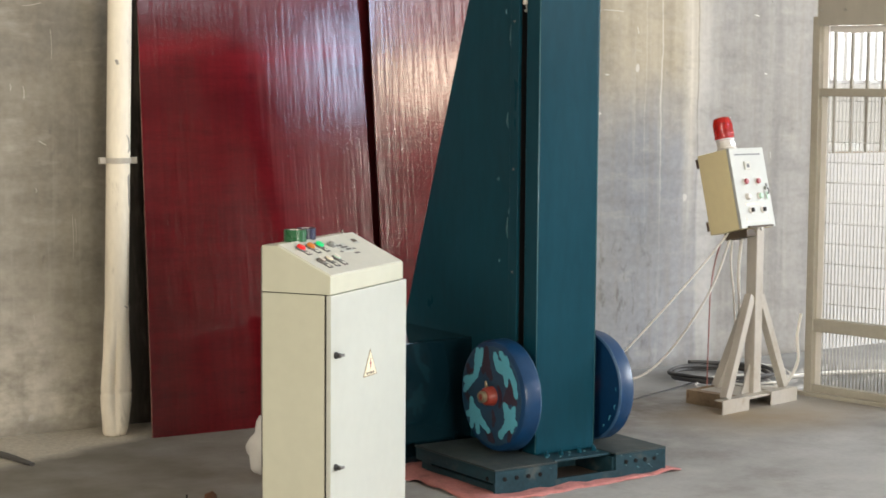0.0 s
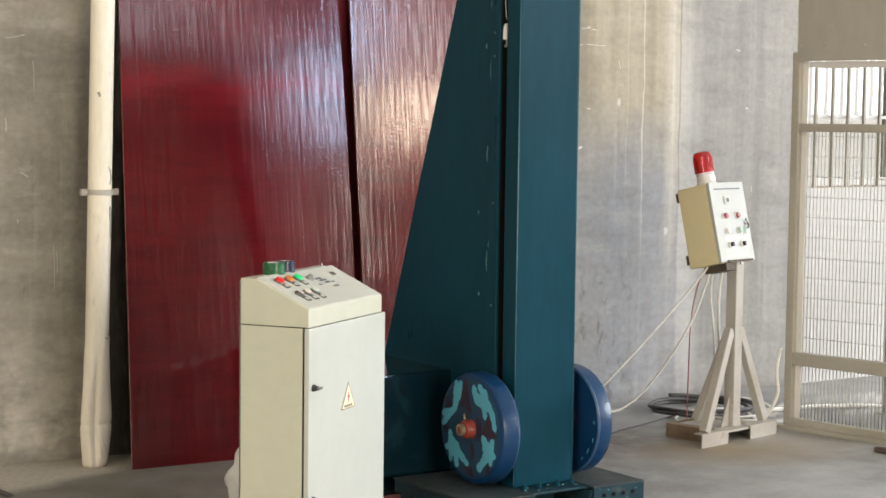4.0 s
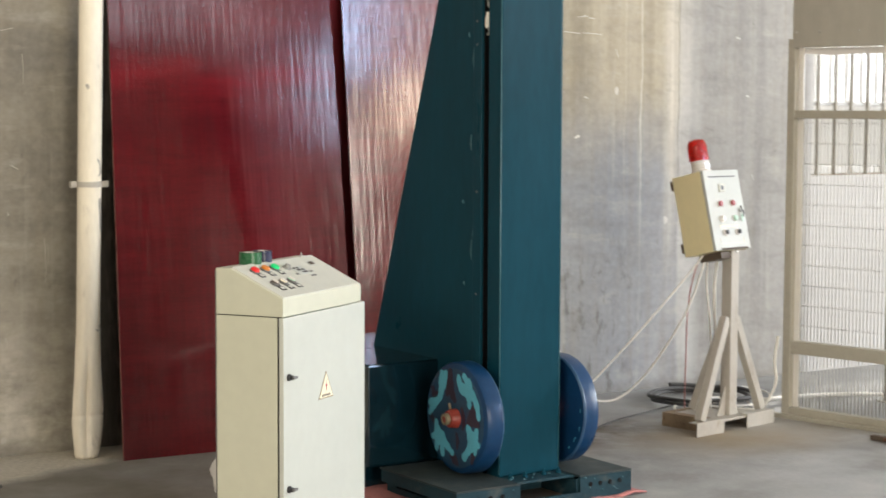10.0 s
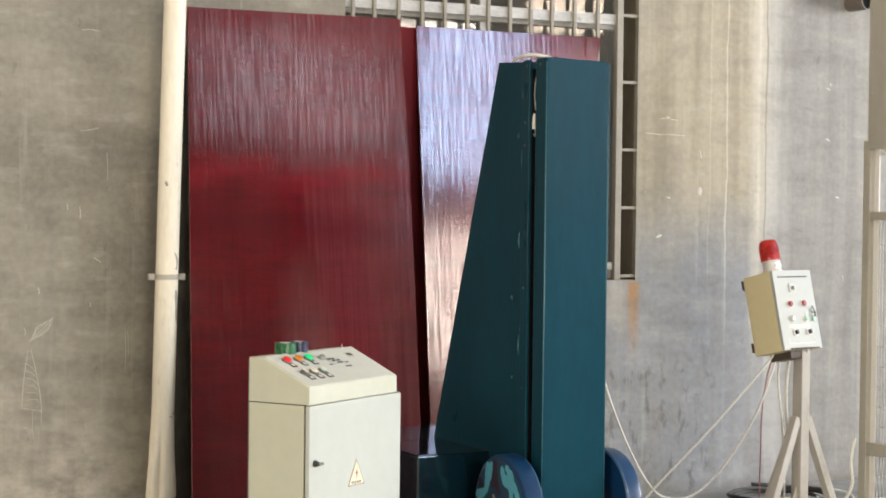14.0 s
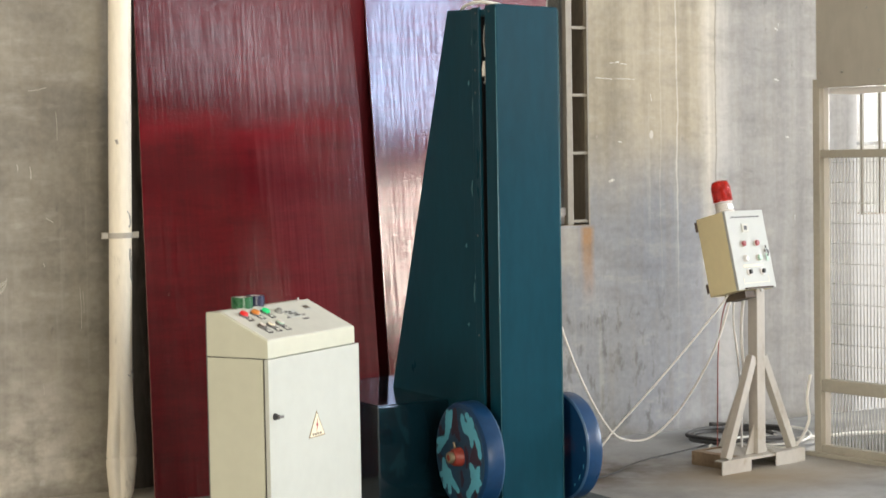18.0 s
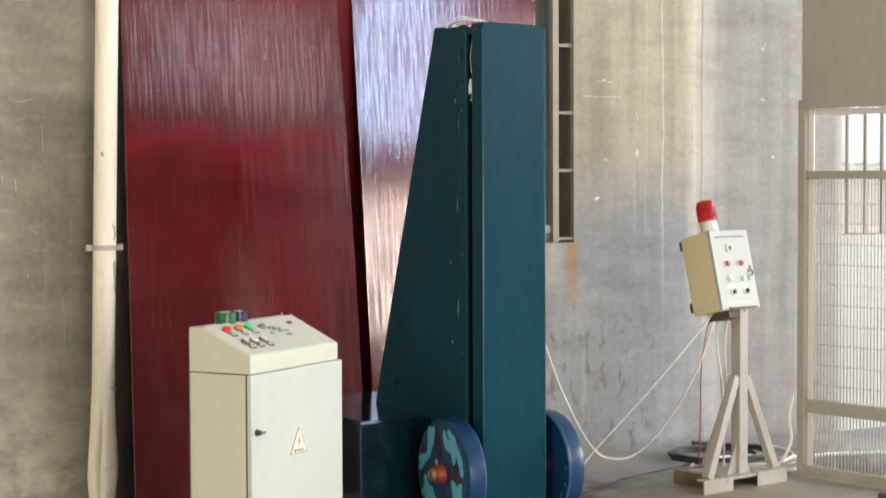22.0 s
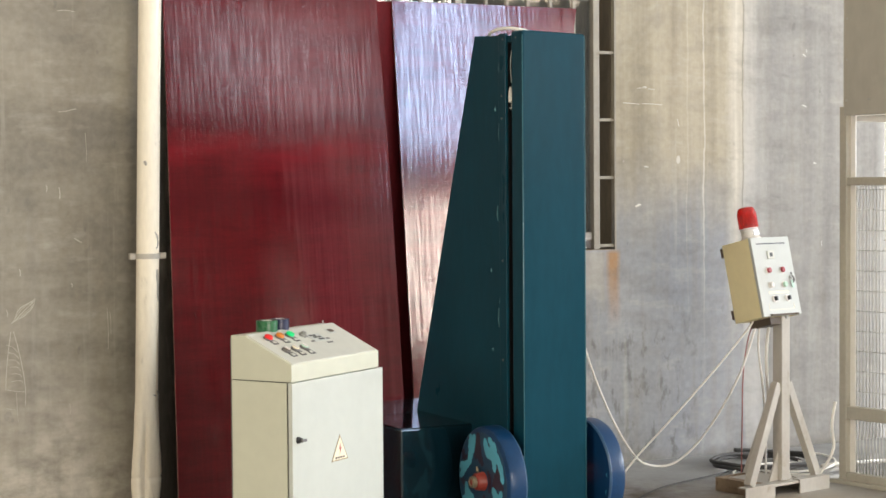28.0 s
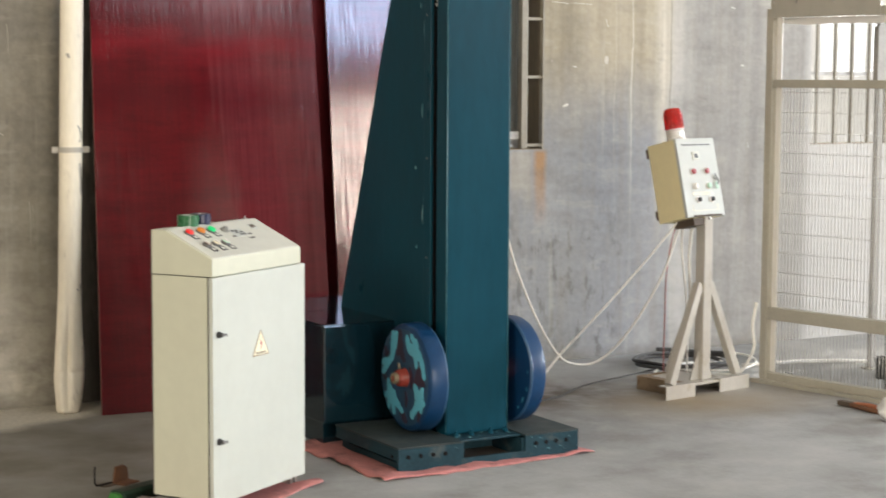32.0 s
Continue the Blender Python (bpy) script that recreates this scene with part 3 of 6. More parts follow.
M_ORANGE = paint("orange_handle", (0.42, 0.15, 0.07), 0.5, scale=20, vary=0.25, dirt=(0.30, 0.20, 0.14))


# ---- mesh helpers ----
def bm_box(x0, y0, z0, x1, y1, z1, bevel=0.0):
    bm = bmesh.new()
    bmesh.ops.create_cube(bm, size=1.0)
    for v in bm.verts:
        v.co = Vector(((x0 + x1) / 2 + v.co.x * (x1 - x0), (y0 + y1) / 2 + v.co.y * (y1 - y0), (z0 + z1) / 2 + v.co.z * (z1 - z0)))
    if bevel:
        bmesh.ops.bevel(bm, geom=bm.edges[:], offset=bevel, segments=2, profile=0.6, affect="EDGES")
    return bm


def bm_prism(outline, axis, lo, hi, bevel=0.0):
    """An outline (pairs) swept along an axis: 0 x (pairs y, z), 1 y (pairs x, z), 2 z (pairs x, y)."""
    bm = bmesh.new()
    def at(a, b, h):
        return ((h, a, b), (a, h, b), (a, b, h))[axis]
    low = [bm.verts.new(at(a, b, lo)) for a, b in outline]
    high = [bm.verts.new(at(a, b, hi)) for a, b in outline]
    bm.faces.new(low[::-1]), bm.faces.new(high)
    for i in range(len(outline)):
        j = (i + 1) % len(outline)
        bm.faces.new((low[i], low[j], high[j], high[i]))
    bmesh.ops.recalc_face_normals(bm, faces=bm.faces[:])
    if bevel:
        bmesh.ops.bevel(bm, geom=bm.edges[:], offset=bevel, segments=2, profile=0.6, affect="EDGES")
    return bm


def bm_tube(points, radius, sides=8, smooth=0, closed=False):
    """A round rod, cable or bar through points; radius is one number or one for each point."""
    pts = [Vector(p) for p in points]
    for _ in range(smooth):
        out = [pts[0]]
        for a, b in zip(pts, pts[1:]):
            out += [a * 0.75 + b * 0.25, a * 0.25 + b * 0.75]
        pts = out + [pts[-1]]
    given = [radius, radius] if isinstance(radius, (int, float)) else list(radius)
    rad = [float(np.interp(i / (len(pts) - 1), np.linspace(0, 1, len(given)), given)) for i in range(len(pts))]
    bm = bmesh.new()
    rings, up = [], None
    for i, p in enumerate(pts):
        if closed:
            way = (pts[(i + 1) % len(pts)] - pts[i - 1]).normalized()
        else:
            way = (pts[min(i + 1, len(pts) - 1)] - pts[max(i - 1, 0)]).normalized()
        if up is None:
            up = Vector((0, 0, 1)) if abs(way.z) < 0.9 else Vector((1, 0, 0))
        side = way.cross(up).normalized()
        up = side.cross(way).normalized()
        rings.append([bm.verts.new(p + rad[i] * (math.cos(a) * side + math.sin(a) * up)) for a in (2 * math.pi * k / sides for k in range(sides))])
    pairs = list(zip(rings, rings[1:])) + ([(rings[-1], rings[0])] if closed else [])
    for a, b in pairs:
        for k in range(sides):
            f = bm.faces.new((a[k], a[(k + 1) % sides], b[(k + 1) % sides], b[k]))
            f.smooth = True
    if not closed:
        bm.faces.new(rings[0][::-1]), bm.faces.new(rings[-1])
    bmesh.ops.recalc_face_normals(bm, faces=bm.faces[:])
    return bm


def bm_lathe(profile, axis=2, at=(0, 0, 0), sides=40, ring=False):
    """(radius, height) pairs turned round an axis; ring joins the last to the first and leaves the middle open."""
    bm = bmesh.new()
    rings = []
    for r, h in profile:
        loop = []
        for k in range(sides):
            a = 2 * math.pi * k / sides
            c, s = r * math.cos(a), r * math.sin(a)
            co = ((h, c, s), (c, h, s), (c, s, h))[axis]
            loop.append(bm.verts.new(Vector(at) + Vector(co)))
        rings.append(loop)
    for a, b in list(zip(rings, rings[1:])) + ([(rings[-1], rings[0])] if ring else []):
        for k in range(sides):
            f = bm.faces.new((a[k], a[(k + 1) % sides], b[(k + 1) % sides], b[k]))
            f.smooth = True
    if not ring:
        bm.faces.new(rings[0][::-1]), bm.faces.new(rings[-1])
    bmesh.ops.recalc_face_normals(bm, faces=bm.faces[:])
    for e in bm.edges:
        if len(e.link_faces) == 2 and e.calc_face_angle(0.0) > 0.6:
            e.smooth = False
    return bm


def joined(*bms):
    out = bmesh.new()
    for b in bms:
        me = bpy.data.meshes.new("tmp")
        b.to_mesh(me)
        b.free()
        out.from_mesh(me)
        bpy.data.meshes.remove(me)
    return out


def mesh_of(name, bm, material):
    me = bpy.data.meshes.new(name)
    bm.to_mesh(me)
    bm.free()
    for m in material if isinstance(material, (list, tuple)) else [material]:
        me.materials.append(m)
    return me


def part(name, bm, material, parent, label=""):
    ob = new(name, mesh_of(name, bm, material) if isinstance(bm, bmesh.types.BMesh) else bm)
    ob.parent = parent
    if label:
        ob["label"] = label
    return ob


def thing(name, m, label, category, group="", kind=""):
    ob = new(name)
    ob.matrix_world = m
    return tagged(ob, label, category, group, kind)


def solid(name, bm, material, label="", category="", kind="", group=""):
    return tagged(new(name, mesh_of(name, bm, material)), label, category, group, kind)


# ---- the hall ----
X0, X1, Y0, Y1, HZ = HALL
WT = 0.24
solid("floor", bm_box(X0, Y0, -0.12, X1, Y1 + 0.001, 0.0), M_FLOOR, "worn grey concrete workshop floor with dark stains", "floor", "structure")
solid("ground", bm_box(-60, -60, -0.6, 80, 60, -0.15), M_PLAIN, "bare ground outside the workshop walls", "ground", "structure")
WIN = ((3.955, 5.655, 1.145, 3.05), (7.5, 9.2, 1.145, 3.05))  # x0, x1, sill, head
back = [bm_box(X0, 0, 0, WIN[0][0], WT, HZ), bm_box(WIN[0][1], 0, 0, WIN[1][0], WT, HZ), bm_box(WIN[1][1], 0, 0, X1, WT, HZ)]
for a, b, s, h in WIN:
    back += [bm_box(a, 0, 0, b, WT, s), bm_box(a, 0, h, b, WT, HZ)]
back_wall = solid("wall_back", joined(*back), M_WALL, "stained cement-rendered workshop wall with two barred windows", "wall", "structure")


def wall_mark(pts, r, material=None, name="chalk_mark"):
    """A chalk line on the back wall through (x, z) places."""
    part(name, bm_tube([(x, 0.7 * r, z) for x, z in pts], r, 6, 1), material or M_CHALK, back_wall)


for k in range(4):
    wall_mark([(2.485 + (0.030 + 0.007 * k) * math.cos(a) * (1 + 0.1 * math.sin(3 * a + k)) + 0.02 * math.sin(a), 0.95 + (0.030 + 0.008 * k) * math.sin(a + 0.4 * k)) for a in (2 * math.pi * q / 14 for q in range(15))], 0.0022)
wall_mark([(2.425, 0.86), (2.41, 0.76), (2.40, 0.66), (2.398, 0.60)], 0.003)
wall_mark([(2.437, 0.86), (2.462, 0.76), (2.48, 0.66), (2.488, 0.585), (2.484, 0.52)], 0.003)
wall_mark([(2.40, 0.60), (2.44, 0.59), (2.488, 0.585)], 0.0025)
for k in range(6):
    wall_mark([(2.405 + 0.004 * k, 0.80 - 0.033 * k), (2.435 + 0.006 * k, 0.79 - 0.03 * k), (2.455 + 0.004 * k, 0.765 - 0.028 * k)], 0.0022)
wall_mark([(2.445, 0.585), (2.448, 0.50)], 0.0022)
wall_mark([(2.40, 0.515), (2.448, 0.505), (2.452, 0.45)], 0.002)
for x, z0, z1, r in ((2.657, 1.45, 1.505, 0.0045), (2.598, 1.485, 1.515, 0.004), (2.471, 1.109, 1.139, 0.004), (2.41, 0.926, 0.957, 0.003), (2.707, 1.05, 1.068, 0.004), (2.872, 0.76, 0.95, 0.002), (2.885, 0.83, 0.93, 0.0018), (2.782, 1.62, 1.75, 0.0018), (2.69, 0.47, 0.52, 0.003)):
    wall_mark([(x, z0), (x + 0.002, (z0 + z1) / 2), (x - 0.003, z1)], r)
wall_mark([(2.66, 2.30), (2.70, 2.305), (2.74, 2.298)], 0.003)
wall_mark([(2.655, 1.845), (2.69, 1.848), (2.74, 1.86)], 0.0025)
wall_mark([(2.72, 1.272), (2.74, 1.26), (2.755, 1.252)], 0.004)
for x0, x1, z0, z1, r in ((5.70, 5.80, 1.925, 1.918, 0.003), (5.82, 5.95, 1.922, 1.917, 0.0025), (5.79, 5.85, 2.003, 2.007, 0.0025), (5.86, 5.90, 2.001, 1.998, 0.003), (5.83, 5.85, 2.012, 2.010, 0.004), (5.835, 5.86, 1.585, 1.582, 0.005), (5.775, 5.80, 1.372, 1.376, 0.009), (5.79, 5.81, 1.384, 1.380, 0.006), (6.905, 6.925, 2.21, 2.20, 0.007), (6.93, 6.932, 2.24, 2.225, 0.004), (6.90, 6.93, 1.925, 1.918, 0.006), (6.98, 7.0, 1.60, 1.598, 0.007), (7.04, 7.043, 1.16, 1.13, 0.004), (6.05, 6.06, 1.84, 1.80, 0.003)):
    wall_mark([(x0, z0), ((x0 + x1) / 2, (z0 + z1) / 2 + 0.3 * r), (x1, z1)], r, M_SCUFF, "pale_scuff")


def wall_with_hole(name, along, at, depth, lo, hi, holes, material=None):
    """A wall along x (along=0) or y (along=1) with holes (a0, a1, z0, z1) in order."""
    bms = []
    def piece(a0, a1, z0, z1):
        if along == 0:
            bms.append(bm_box(a0, at, z0, a1, at + depth, z1))
        else:
            bms.append(bm_box(at, a0, z0, at + depth, a1, z1))
    mark = lo
    for a0, a1, *zs in holes:
        if a0 > mark:
            piece(mark, a0, 0, HZ)
        if zs[0] > 0:
            piece(a0, a1, 0, zs[0])
        for z0, z1 in zip(zs[1::2], zs[2::2] + [HZ]):
            piece(a0, a1, z0, z1)
        mark = a1
    if hi > mark:
        piece(mark, hi, 0, HZ)
    return solid(name, joined(*bms), material or M_PLAIN, "plain rendered wall closing the workshop hall", "wall", "structure")


# unseen front wall; its dark and warm halves shape the boards' reflections
wall_with_hole("wall_front", 0, Y0 - WT, WT, X0, 7.4, [(0.45, 4.45, 0.1, 3.9), (6.2, 7.4, 6.14, 7.66)], M_DARKWALL)
wall_with_hole("wall_front_warm", 0, Y0 - WT, WT, 7.4, X1, [(7.4, 9.0, 6.14, 7.66), (9.87, 10.67, 4.65, 6.15), (11.0, 11.15, 2.2, 4.1), (11.15, 12.2, 2.2, 4.1, 4.95, 7.25), (12.2, 12.85, 4.95, 7.25), (13.15, 15.15, 4.06, 6.8)], M_WARMWALL)


def front_bars(name, x0, x1, z0, z1, step, wide, rails, label):
    """Unseen upright bars and cross rails before a front-wall window, added to streak reflections."""
    w = thing(name, pose(x0, Y0 + 0.16, z0), label, "window bars", kind="structure")
    n = round((x1 - x0) / step)
    bar = mesh_of("bar", bm_box(-wide / 2, 0, 0, wide / 2, 0.03, z1 - z0), M_BROWN)
    for k in range(n + 1):
        part("bar", bar, None, w).location = ((x1 - x0) * k / n, 0, 0)
    for z in rails:
        part("rail", bm_box(0, -0.031, z - z0 - 0.03, x1 - x0, -0.001, z - z0 + 0.03), M_BROWN, w)


front_bars("streak_bars_1", 6.2, 9.0, 6.14, 7.66, 0.32, 0.11, (6.35, 6.8, 7.25), "added dark bars that streak the high strip's reflection")
front_bars("streak_bars_2", 9.87, 10.67, 4.65, 6.15, 0.20, 0.06, (5.0, 5.4, 5.8), "added dark bars that streak the narrow window's reflection")
front_bars("streak_bars_3", 11.15, 12.85, 4.95, 7.25, 0.24, 0.07, (5.9, 6.35, 6.8), "added dark bars that streak the broad window's reflection")
front_bars("streak_bars_4", 11.0, 12.2, 2.2, 4.1, 0.20, 0.04, (2.7, 3.3), "added dark bars that streak the low lamp's reflection")
wall_with_hole("wall_left", 1, X0 - WT, WT, Y0, Y1, [(-10.5, -5.5, 2.8, 5.2)])
wall_with_hole("wall_right", 1, X1, WT, Y0, Y1, [(-9.0, -3.0, 1.6, 4.8)])
solid("ceiling", bm_box(X0, Y0, HZ, X1, Y1, HZ + 0.15), M_CEIL, "plain pale workshop ceiling", "ceiling", "structure")


def window_unit(name, a, b, s, h, label, bars, rails, post):
    """A sliding aluminium window set back in the wall behind a steel grille."""
    w = thing(name, pose(a, 0, s), label, "window", kind="structure")
    wd, ht, fy = b - a, h - s, 0.15
    for nm, q in (("frame_side", (0, 0, 0.05, ht)), ("frame_side", (wd - 0.05, 0, wd, ht)), ("frame_sill", (0.05, 0, wd - 0.05, 0.05)), ("frame_head", (0.05, ht - 0.05, wd - 0.05, ht)), ("transom", (0.05, 1.33, wd - 0.05, 1.41)), ("mullion", (wd / 2 - 0.03, 0.05, wd / 2 + 0.03, 1.33)), ("mullion", (wd / 2 - 0.03, 1.41, wd / 2 + 0.03, ht - 0.05))):
        part(nm, bm_box(q[0], fy, q[1], q[2], fy + 0.05, q[3], 0.004), M_ALU, w)
    for x0, x1 in ((0.05, wd / 2 - 0.03), (wd / 2 + 0.03, wd - 0.05)):
        for z0, z1 in ((0.05, 1.33), (1.41, ht - 0.05)):
            pane = part("pane", bm_box(x0, fy + 0.02, z0, x1, fy + 0.026, z1), M_GLASS, w)
            pane.visible_shadow = False
    bar = mesh_of("grille_bar", bm_box(-0.009, 0.008, 0.004, 0.009, 0.026, ht - 0.004, 0.003), M_GRILLE)
    for x in bars:
        part("grille_bar", bar, None, w).location = (x - a, 0, 0)
    for z0, z1 in rails:
        part("grille_rail", bm_box(0.004, 0.027, z0 - s, post - a, 0.041, z1 - s, 0.003), M_RAIL, w)
    part("grille_post", bm_box(post - a - 0.018, 0.004, 0.004, post - a + 0.018, 0.04, ht - 0.004, 0.003), M_GRILLE, w)
    for z in (1.16, 1.52, 1.825, 2.18, 2.53, 2.9):
        part("grille_tie", bm_box(post - a + 0.018, 0.008, z - s, wd - 0.006, 0.032, z - s + 0.016, 0.002), M_GRILLE, w)
    part("jamb_lining", bm_box(wd - 0.0075, 0.042, 0.006, wd - 0.003, 0.149, ht - 0.004), M_JAMB, w, "brown stained window jamb")
    part("sill_ledge", bm_box(0.051, 0.003, -0.002, wd - 0.006, 0.149, 0.003), M_SILL, w, "rust-stained brown window sill")
    part("edge_strip", bm_box(wd - 0.012, -0.004, 0.0, wd - 0.002, 0.003, ht), M_GRILLE, w)
    return w


window_unit("window_1", *WIN[0], "aluminium window behind a beige steel bar grille", [4.003, 4.118, 4.249, 4.379, 4.505, 4.633, 4.752, 4.877, 5.0, 5.124, 5.26, 5.402], [(2.487, 2.542), (1.2, 1.24)], 5.535)
window_unit("window_2", *WIN[1], "bright barred window beyond the wire cage", [7.56, 7.70, 7.83, 7.965, 8.10, 8.23, 8.36, 8.49, 8.62, 8.75, 8.88, 9.0], [(1.55, 1.57), (2.487, 2.542)], 9.08)
M_SKYGLOW = glow_material("bright_outdoors", (1.0, 0.965, 0.92), 1.05)
M_BACKING = paint("dark_window_backing", (0.20, 0.185, 0.16), 0.85, scale=1.2, vary=0.25)
solid("backdrop", bm_box(8.2, 2.6, -0.1, 15.5, 2.65, 5.2), M_SKYGLOW, "bright daylight outside the barred window", "backdrop", "structure")
# added backing keeps the panes dark; its lower end lets some sky through
solid("dark_window_backing", joined(bm_box(1.5, 1.6, -0.15, 6.0, 1.8, 4.4), bm_box(6.0, 1.6, -0.15, 7.3, 1.8, 3.15)), M_BACKING, "dim grey backing added outside the window to darken its panes", "wall", "structure")

# ---- drain pipe ----
pipe = thing("drain_pipe", pose(2.974, -0.2, 0), "grimy white plastic drain pipe with crushed lower end", "pipe")


def pipe_body():
    bm = bmesh.new()
    rings, sides = [], 80
    stations = [(0.0, 0.048, 0.036, 0.1), (0.015, 0.055, 0.042, 0.2), (0.06, 0.060, 0.043, 0.6), (0.11, 0.066, 0.042, 0.9), (0.155, 0.070, 0.043, 0.9), (0.180, 0.071, 0.040, 0.8), (0.187, 0.066, 0.034, 0.6), (0.194, 0.070, 0.038, 0.9), (0.215, 0.070, 0.041, 1.1), (0.27, 0.067, 0.042, 1.2), (0.33, 0.062, 0.045, 1.0), (0.39, 0.058, 0.050, 0.6), (0.46, 0.0555, 0.0535, 0.15), (0.55, 0.0512, 0.0512, 0), (1.19, 0.0512, 0.0512, 0), (2.0, 0.0512, 0.0512, 0), (3.0, 0.0512, 0.0512, 0), (4.5, 0.0512, 0.0512, 0)]
    for z, rx, ry, dent in stations:
        ring = []
        for k in range(sides):
            a = 2 * math.pi * k / sides
            fold = 1 - 0.52 * dent * math.exp(-((a - 4.40 + 0.25 * (z - 0.2)) / 0.20) ** 2) - 0.06 * dent * math.exp(-((a - 3.55) / 0.3) ** 2) + 0.03 * dent * math.sin(3 * a + 9 * z) + (0.03 * math.sin(5 * a + 40 * z) if z < 0.12 else 0.0)
            ring.append(bm.verts.new((0.029 * z + rx * fold * math.cos(a), ry * fold * math.sin(a) + 0.02 * min(z, 2.4), z)))
        rings.append(ring)
    for a, b in zip(rings, rings[1:]):
        for k in range(sides):
            bm.faces.new((a[k], a[(k + 1) % sides], b[(k + 1) % sides], b[k])).smooth = True
    bm.faces.new(rings[0][::-1]), bm.faces.new(rings[-1])
    bmesh.ops.recalc_face_normals(bm, faces=bm.faces[:])
    return bm


part("pipe_body", pipe_body(), M_PIPE, pipe)
clamp = part("clamp", bm_lathe([(0.0520, -0.012), (0.0575, -0.011), (0.0575, 0.011), (0.0520, 0.012)], 2, (0.034, 0.024, 1.19), 28, True), M_STANDPAINT, pipe, "rusty steel pipe clamp")
for sx in (-1, 1):
    part("clamp_ear", bm_box(0.034 + sx * 0.072 - 0.014, 0.015, 1.176, 0.034 + sx * 0.072 + 0.014, 0.035, 1.204, 0.002), M_STANDPAINT, clamp)

for pts, r in (([(0.062, 1.13), (0.058, 1.10), (0.064, 1.06), (0.060, 1.01), (0.067, 0.985)], 0.004), ([(0.066, 1.12), (0.069, 1.05), (0.067, 1.0)], 0.0025), ([(0.052, 1.30), (0.066, 1.275), (0.068, 1.24), (0.058, 1.225)], 0.0035), ([(0.05, 0.58), (0.062, 0.555), (0.056, 0.53), (0.066, 0.50)], 0.0035), ([(0.03, 0.565), (0.045, 0.555)], 0.003), ([(0.02, 1.62), (0.026, 1.60)], 0.003)):
    # a flattened smear that follows the round of the pipe
    line = []
    for x, z in pts:
        cx, cy = 0.029 * z, 0.02 * min(z, 2.4)
        line.append((x - 0.3 * r, cy - math.sqrt(max(0.0, 0.0512 ** 2 - (x - cx) ** 2)) + r * 2.6, z))
    part("smudge", bm_tube(line, [r * 2.75, r * 3.0, r * 2.8, r * 2.7], 10, 2), M_SMUDGE, pipe, "grey grease smudge")

strap = thing("rubber_strap", pose(2.38, -0.36, 0), "dark rubber strap lying on the floor by the wall", "strap")
part("band", bm_tube([(-0.5, 0.16, 0.017), (-0.25, 0.15, 0.020), (-0.06, 0.10, 0.023), (0.02, -0.02, 0.019), (0.06, -0.17, 0.011)], [0.018, 0.021, 0.024, 0.020, 0.012], 10, 2), M_HOSE, strap).scale = (1.0, 1.5, 0.6)

# ---- boards leaning on the window ----


def board(name, x0, x1, foot, head, length, shear, shear_right, bow, face, label):
    """A sheet that leans back: foot and head are y; shear moves the two lower corners along the wall; bow bends it forward."""
    bm = bmesh.new()
    nx, nz, th = 10, 24, 0.009
    grid = {}
    for side in (0, 1):
        for i in range(nx + 1):
            for k in range(nz + 1):
                u, s = i / nx, k / nz
                x = x0 + (x1 - x0) * u + (shear + (shear_right - shear) * u) * (1 - s) ** (1 - 0.4 * u)
                y = foot + (head - foot) * s - (0.061 if x1 < 4.25 else 0.0) * u - bow * math.sin(math.pi * s) * (0.4 + 0.6 * u)
                grid[side, i, k] = bm.verts.new((x, y + side * th, s * length * math.cos(math.atan2(head - foot, length))))
    for i in range(nx):
        for k in range(nz):
            bm.faces.new((grid[0, i, k], grid[0, i + 1, k], grid[0, i + 1, k + 1], grid[0, i, k + 1])).smooth = True
            bm.faces.new((grid[1, i, k], grid[1, i, k + 1], grid[1, i + 1, k + 1], grid[1, i + 1, k])).smooth = True
    rim = [(i, 0) for i in range(nx)] + [(nx, k) for k in range(nz)] + [(i, nz) for i in range(nx, 0, -1)] + [(0, k) for k in range(nz, 0, -1)]
    for a, b in zip(rim, rim[1:] + rim[:1]):
        f = bm.faces.new((grid[0, a[0], a[1]], grid[1, a[0], a[1]], grid[1, b[0], b[1]], grid[0, b[0], b[1]]))
        f.material_index = 1
        for e in f.edges:
            e.smooth = False
    bmesh.ops.recalc_face_normals(bm, faces=bm.faces[:])
    return solid(name, bm, [face, M_BOARD_EDGE], label, "board", group="red boards leaning on the wall")


board("red_board", 3.135, 4.193, -0.355, -0.06, 2.445, -0.055, 0.012, 0.02, M_BOARD_HAZED, "tall glossy dark red board leaning against the wall")
board("red_board", 3.17, 4.43, -0.15, -0.027, 2.405, 0.02, 0.01, 0.0, M_BOARD_DULL, "dull dark red board half hidden behind another board")
board("red_board", 4.318, 5.383, -0.30, -0.045, 2.42, 0.0, -0.14, 0.0, M_BOARD, "glossy red board reflecting pale daylight, leaning on the window")

# added sheet: the shade of the gap by the drain pipe, put into colour
solid("gap_shade_sheet", bm_box(3.055, -0.012, 0.0, 3.42, -0.004, 2.36, 0.002), M_GAP_SHADE, "dark sheet added as the shade between pipe and boards", "sheet")

# ---- lifting test machine ----
mach = thing("lifting_test_machine", pose(3.98, -1.89, 0), "teal steel column machine with two blue discs on its axle", "machine")
CW = 0.290  # column width along the wall
channel = bm_box(0, 0, 0.098, CW, 0.088, 2.113)
for v in channel.verts:
    if v.co.z > 1 and v.co.x > 0.1:
        v.co.z -= 0.009
bmesh.ops.bevel(channel, geom=channel.edges[:], offset=0.008, segments=3, profile=0.5, affect="EDGES")
for f in channel.faces:
    f.smooth = f.calc_area() < 0.02
part("front_channel", channel, M_TEAL, mach)
